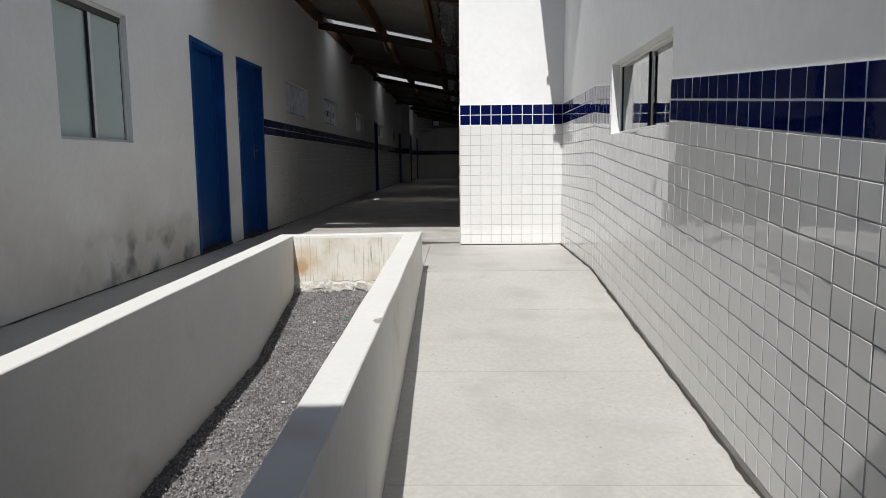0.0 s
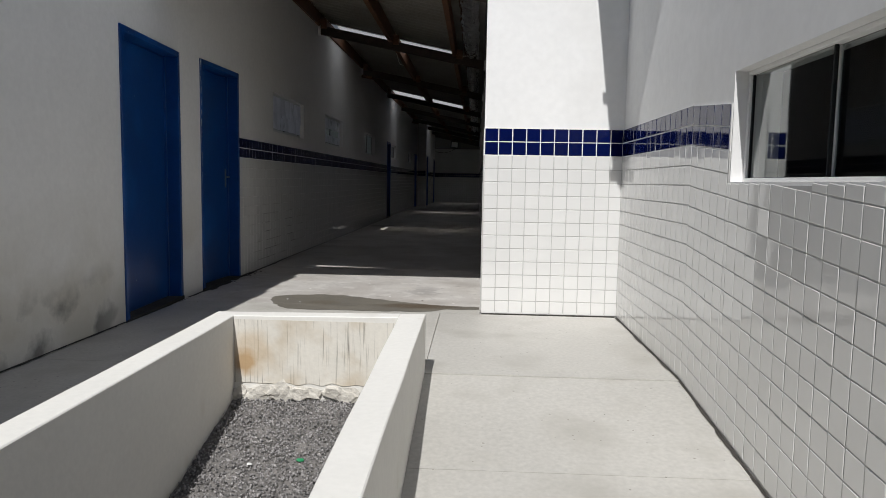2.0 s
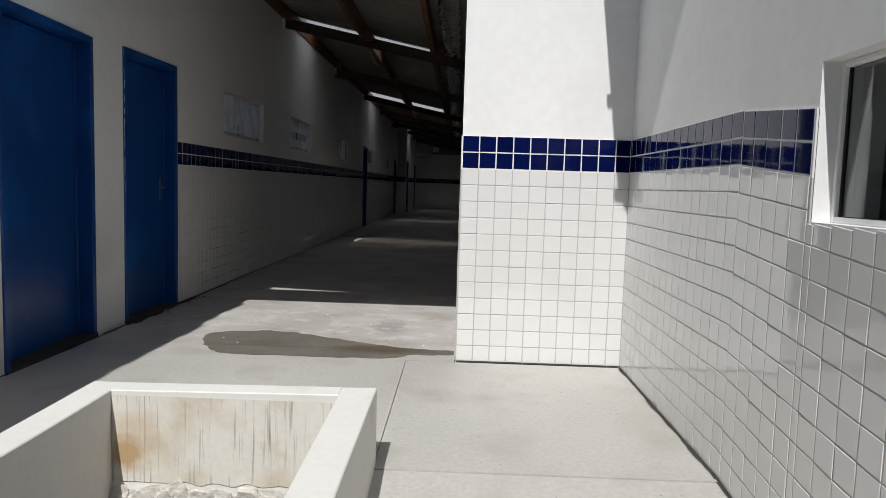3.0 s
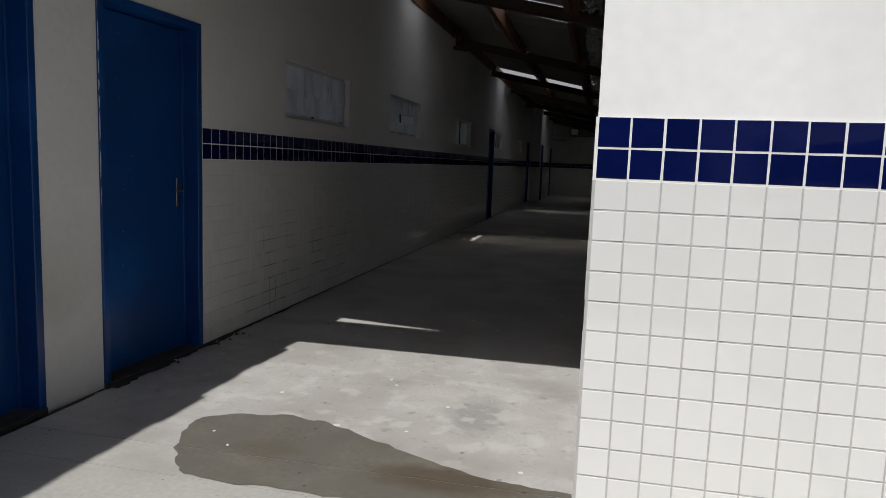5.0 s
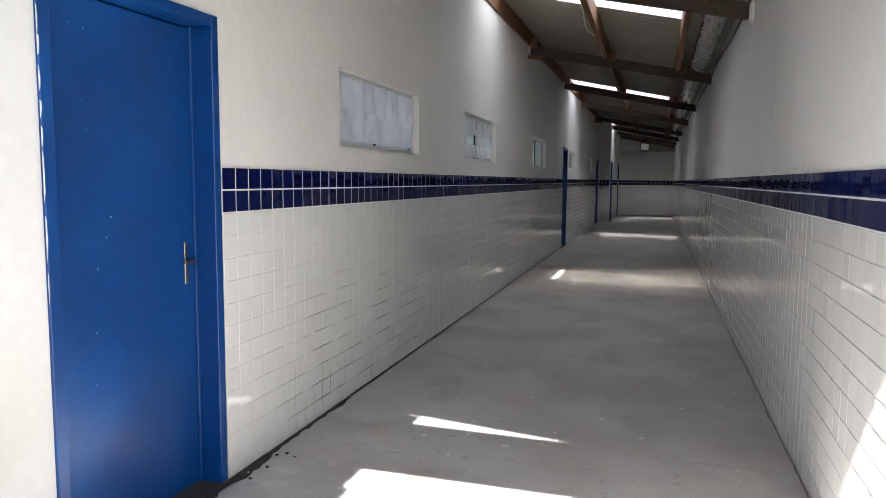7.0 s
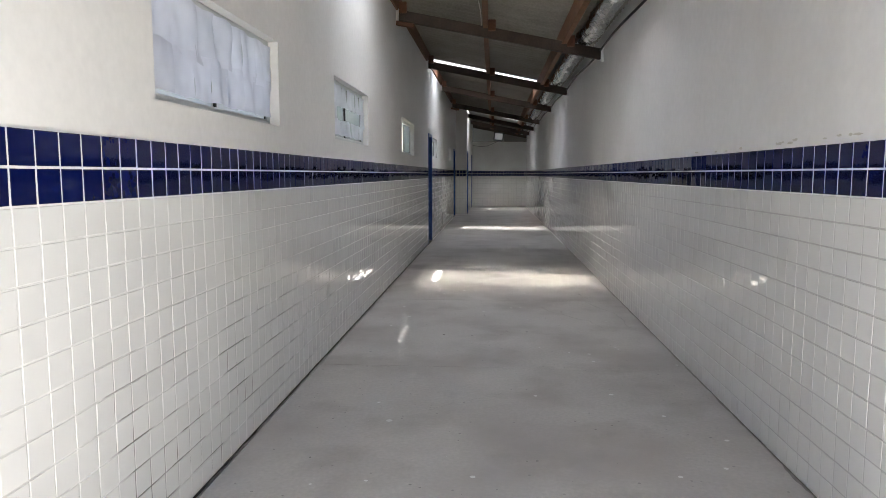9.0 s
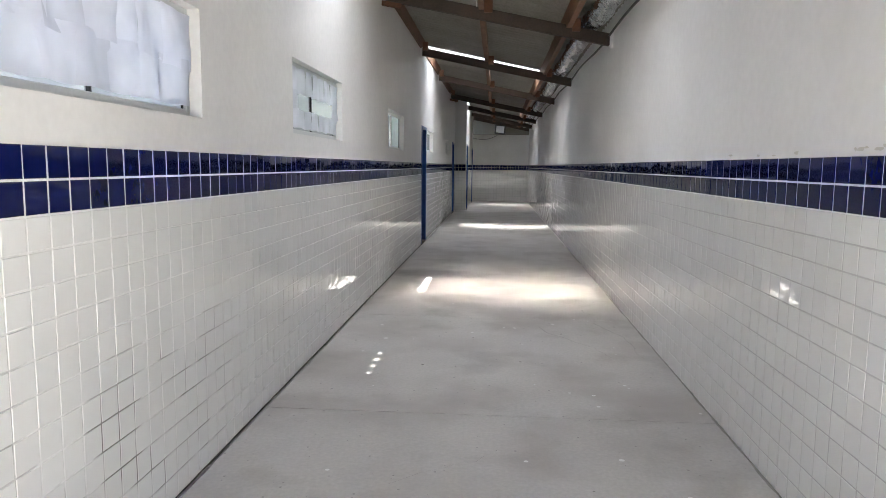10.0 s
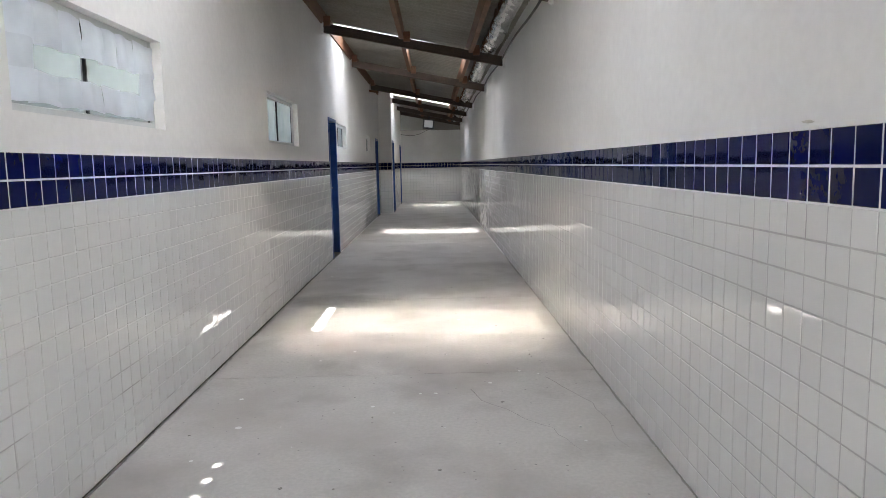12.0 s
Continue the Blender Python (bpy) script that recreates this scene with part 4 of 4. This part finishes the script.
MID_GREY = material("mid_grey", (0.32, 0.305, 0.28), 0.9, var=0.25, scale=9)
ragged_strip("foot_edge", (LX + 0.006, 8.43), (LX + 0.006, 9.7), 0.05, DIRT, "dark dirt gathered along the foot of the wall", 31)
ragged_strip("foot_edge", (LX + 0.006, 9.7), (LX + 0.006, 19.9), 0.014, DIRT, "thin dark dirt line along the foot of the wall", 32, z=0.006)
ragged_strip("foot_edge", (LX + 0.006, 9.6), (LX + 0.006, 19.9), 0.022, MID_GREY, "ragged grey strip along the foot of the wall", 37)
ragged_strip("foot_edge", (LX, 7.52), (LX, 8.75), 0.085, DIRT, "dark dirt and crumbs swept up at the foot of the blue door", 38, z=0.0045)
ragged_strip("foot_edge", (LX, 1.5), (LX, 6.09), 0.03, DIRT, "dark dirt gathered along the foot of the yard wall", 33)
ragged_strip("foot_edge", (LX, 7.13), (LX, 7.5), 0.03, DIRT, "dark dirt gathered between the doors", 34)
ragged_strip("foot_edge", (RX - 0.006, 9.4), (RX - 0.006, 20.0), 0.02, MID_GREY, "ragged grey strip along the foot of the wall", 35, side=-1)
tagged(part("foot_edge", boxes((0.004, WX - 0.02, 6.728, 6.747, -0.004, 0.004)), DIRT), "dark gap at the foot of the tiled front wall", "dirt", kind="structure")
ragged_strip("foot_edge", (WX - 0.006, 0.8), (WX - 0.006, 6.7), 0.022, DIRT, "dark dirt in the gap at the foot of the ramp wall", 36, zf=floor_z, side=-1)

# paint flaked off the second door's frame
CHIP = material("bare_white_undercoat", (0.72, 0.72, 0.70), 0.8, var=0.08)
door = bpy.data.objects["door_2"]
rnd = random.Random(41)
bm = bmesh.new()
z, h = 0.95, (DOORS[1][1] - DOORS[1][0]) / 2
while z < 2.0:
    hgt = rnd.uniform(0.05, 0.2)
    w = rnd.uniform(0.002, 0.009)
    y = -h - 0.006
    vs = [bm.verts.new((0.0135, yy, zz)) for yy, zz in ((y, z), (y + w * rnd.uniform(0.5, 1), z + hgt * 0.2), (y + w, z + hgt * 0.55), (y + w * rnd.uniform(0.4, 1), z + hgt * 0.9), (y, z + hgt))]
    bm.faces.new(vs)
    z += hgt * rnd.uniform(0.9, 1.5)
part("paint_flakes", bm, CHIP, door, "flaked white edge of the blue frame")

# white scraps and one green scrap on the gravel
def scrap(name, x, y, s, mat, label, seed):
    rnd = random.Random(seed)
    bm = bmesh.new()
    bmesh.ops.create_icosphere(bm, subdivisions=1, radius=s)
    for v in bm.verts:
        v.co = Vector((v.co.x * rnd.uniform(0.7, 1.3), v.co.y * rnd.uniform(0.6, 1.2), v.co.z * 0.35))
    ob = tagged(part(name, bm, mat), label, name.replace("_", " "))
    ob.location = (x, y, bed_z(y) + 0.018)


GREEN = material("green_plastic", (0.02, 0.25, 0.10), 0.5, var=0.2)
scrap("plaster_chip", -1.03, 4.41, 0.014, CHIP, "white plaster chip lying on the dark gravel", 1)
scrap("plaster_chip", -0.84, 4.11, 0.013, CHIP, "white plaster chip lying on the dark gravel", 2)
scrap("plaster_chip", -0.95, 3.2, 0.012, CHIP, "white plaster chip lying on the dark gravel", 3)
scrap("plastic_scrap", -0.81, 4.45, 0.02, GREEN, "small green plastic scrap on the gravel", 4)
PALE = material("pale_wire_cover", (0.6, 0.58, 0.52), 0.6, var=0.1)
bm = bmesh.new()
tube(bm, [Vector((-1.43 + 0.02 * math.sin(k * 0.7), 12.1 + 0.32 * k, 3.06 + 0.05 * math.sin(k * 0.9) + 0.004 * k)) for k in range(13)], 0.006, 6)
tagged(part("cable", bm, PALE), "thin pale wire looped along the middle rafter", "cable")

# crumbs in the dirt by the second door
rnd = random.Random(66)
for k in range(16):
    bm = bmesh.new()
    bmesh.ops.create_icosphere(bm, subdivisions=1, radius=rnd.uniform(0.004, 0.011))
    for v in bm.verts:
        v.co = Vector((v.co.x * rnd.uniform(0.7, 1.4), v.co.y * rnd.uniform(0.7, 1.4), v.co.z * 0.6))
    ob = tagged(part("crumb", bm, DIRT if k % 3 else CHIP), "crumb of dirt and old paint by the blue door", "debris", "crumbs by the door")
    ob.location = (LX + 0.03 + abs(rnd.gauss(0, 0.05)), rnd.uniform(7.6, 8.8), 0.005)

# dried mortar smeared above the border tiles
rnd = random.Random(61)
for k in range(14):
    bm = bmesh.new()
    bmesh.ops.create_icosphere(bm, subdivisions=2, radius=1)
    s = (0.002, rnd.uniform(0.008, 0.03), rnd.uniform(0.003, 0.008))
    for v in bm.verts:
        f = 1 + 0.8 * noise.noise(v.co * 2.3 + Vector((k * 7, 0, 0)))
        v.co = Vector((v.co.x * s[0], v.co.y * s[1] * f, v.co.z * s[2] * f))
    smear = part("mortar_smear", bm, PALE, wall_right, "dried mortar smear")
    smear.location = (RX - 0.001, rnd.uniform(9.6, 11.9), 1.412 + abs(rnd.gauss(0, 0.014)))

# fine cracks in the corridor floor
CRACK = material("floor_crack", (0.34, 0.325, 0.30), 0.95, var=0.2)
for seed, (x, y), (dx, dy), n in ((51, (-0.78, 13.95), (0.035, -0.075), 14), (52, (-0.30, 14.15), (0.012, -0.09), 12), (53, (-1.6, 10.9), (0.06, 0.05), 9)):
    rnd = random.Random(seed)
    bm = bmesh.new()
    prev = None
    for k in range(n):
        w = 0.0022 * (1 - k / n) + 0.0006
        pair = [bm.verts.new((x - w, y, 0.0015)), bm.verts.new((x + w, y + w, 0.0015))]
        if prev:
            bm.faces.new((prev[0], prev[1], pair[1], pair[0]))
        prev = pair
        x, y = x + dx + rnd.uniform(-0.03, 0.03), y + dy + rnd.uniform(-0.02, 0.02)
    bmesh.ops.recalc_face_normals(bm, faces=bm.faces[:])
    tagged(part("floor_crack", bm, CRACK), "hairline crack running across the concrete floor", "crack", kind="structure")

# flakes of old paint lying on the corridor floor
rnd = random.Random(83)
for k in range(26):
    bm = bmesh.new()
    n = rnd.randint(5, 7)
    r = rnd.uniform(0.004, 0.015)
    top = [bm.verts.new((r * rnd.uniform(0.5, 1.3) * math.cos(2 * math.pi * i / n), r * rnd.uniform(0.4, 0.9) * math.sin(2 * math.pi * i / n), rnd.uniform(0.001, 0.004))) for i in range(n)]
    low = [bm.verts.new((v.co.x, v.co.y, -0.0005)) for v in top]
    bm.faces.new(top)
    for i in range(n):
        bm.faces.new((low[i], low[(i + 1) % n], top[(i + 1) % n], top[i]))
    ob = tagged(part("paint_flake", bm, CHIP if k % 3 else MID_GREY), "thin flake of old paint on the concrete floor", "debris", "flakes on the corridor floor")
    y = rnd.uniform(7.0, 8.6) if k < 9 else rnd.uniform(12.2, 15.6)
    ob.location = (rnd.uniform(-1.7, -0.25), y, 0.0005)
    ob.rotation_euler.z = rnd.uniform(0, 6)
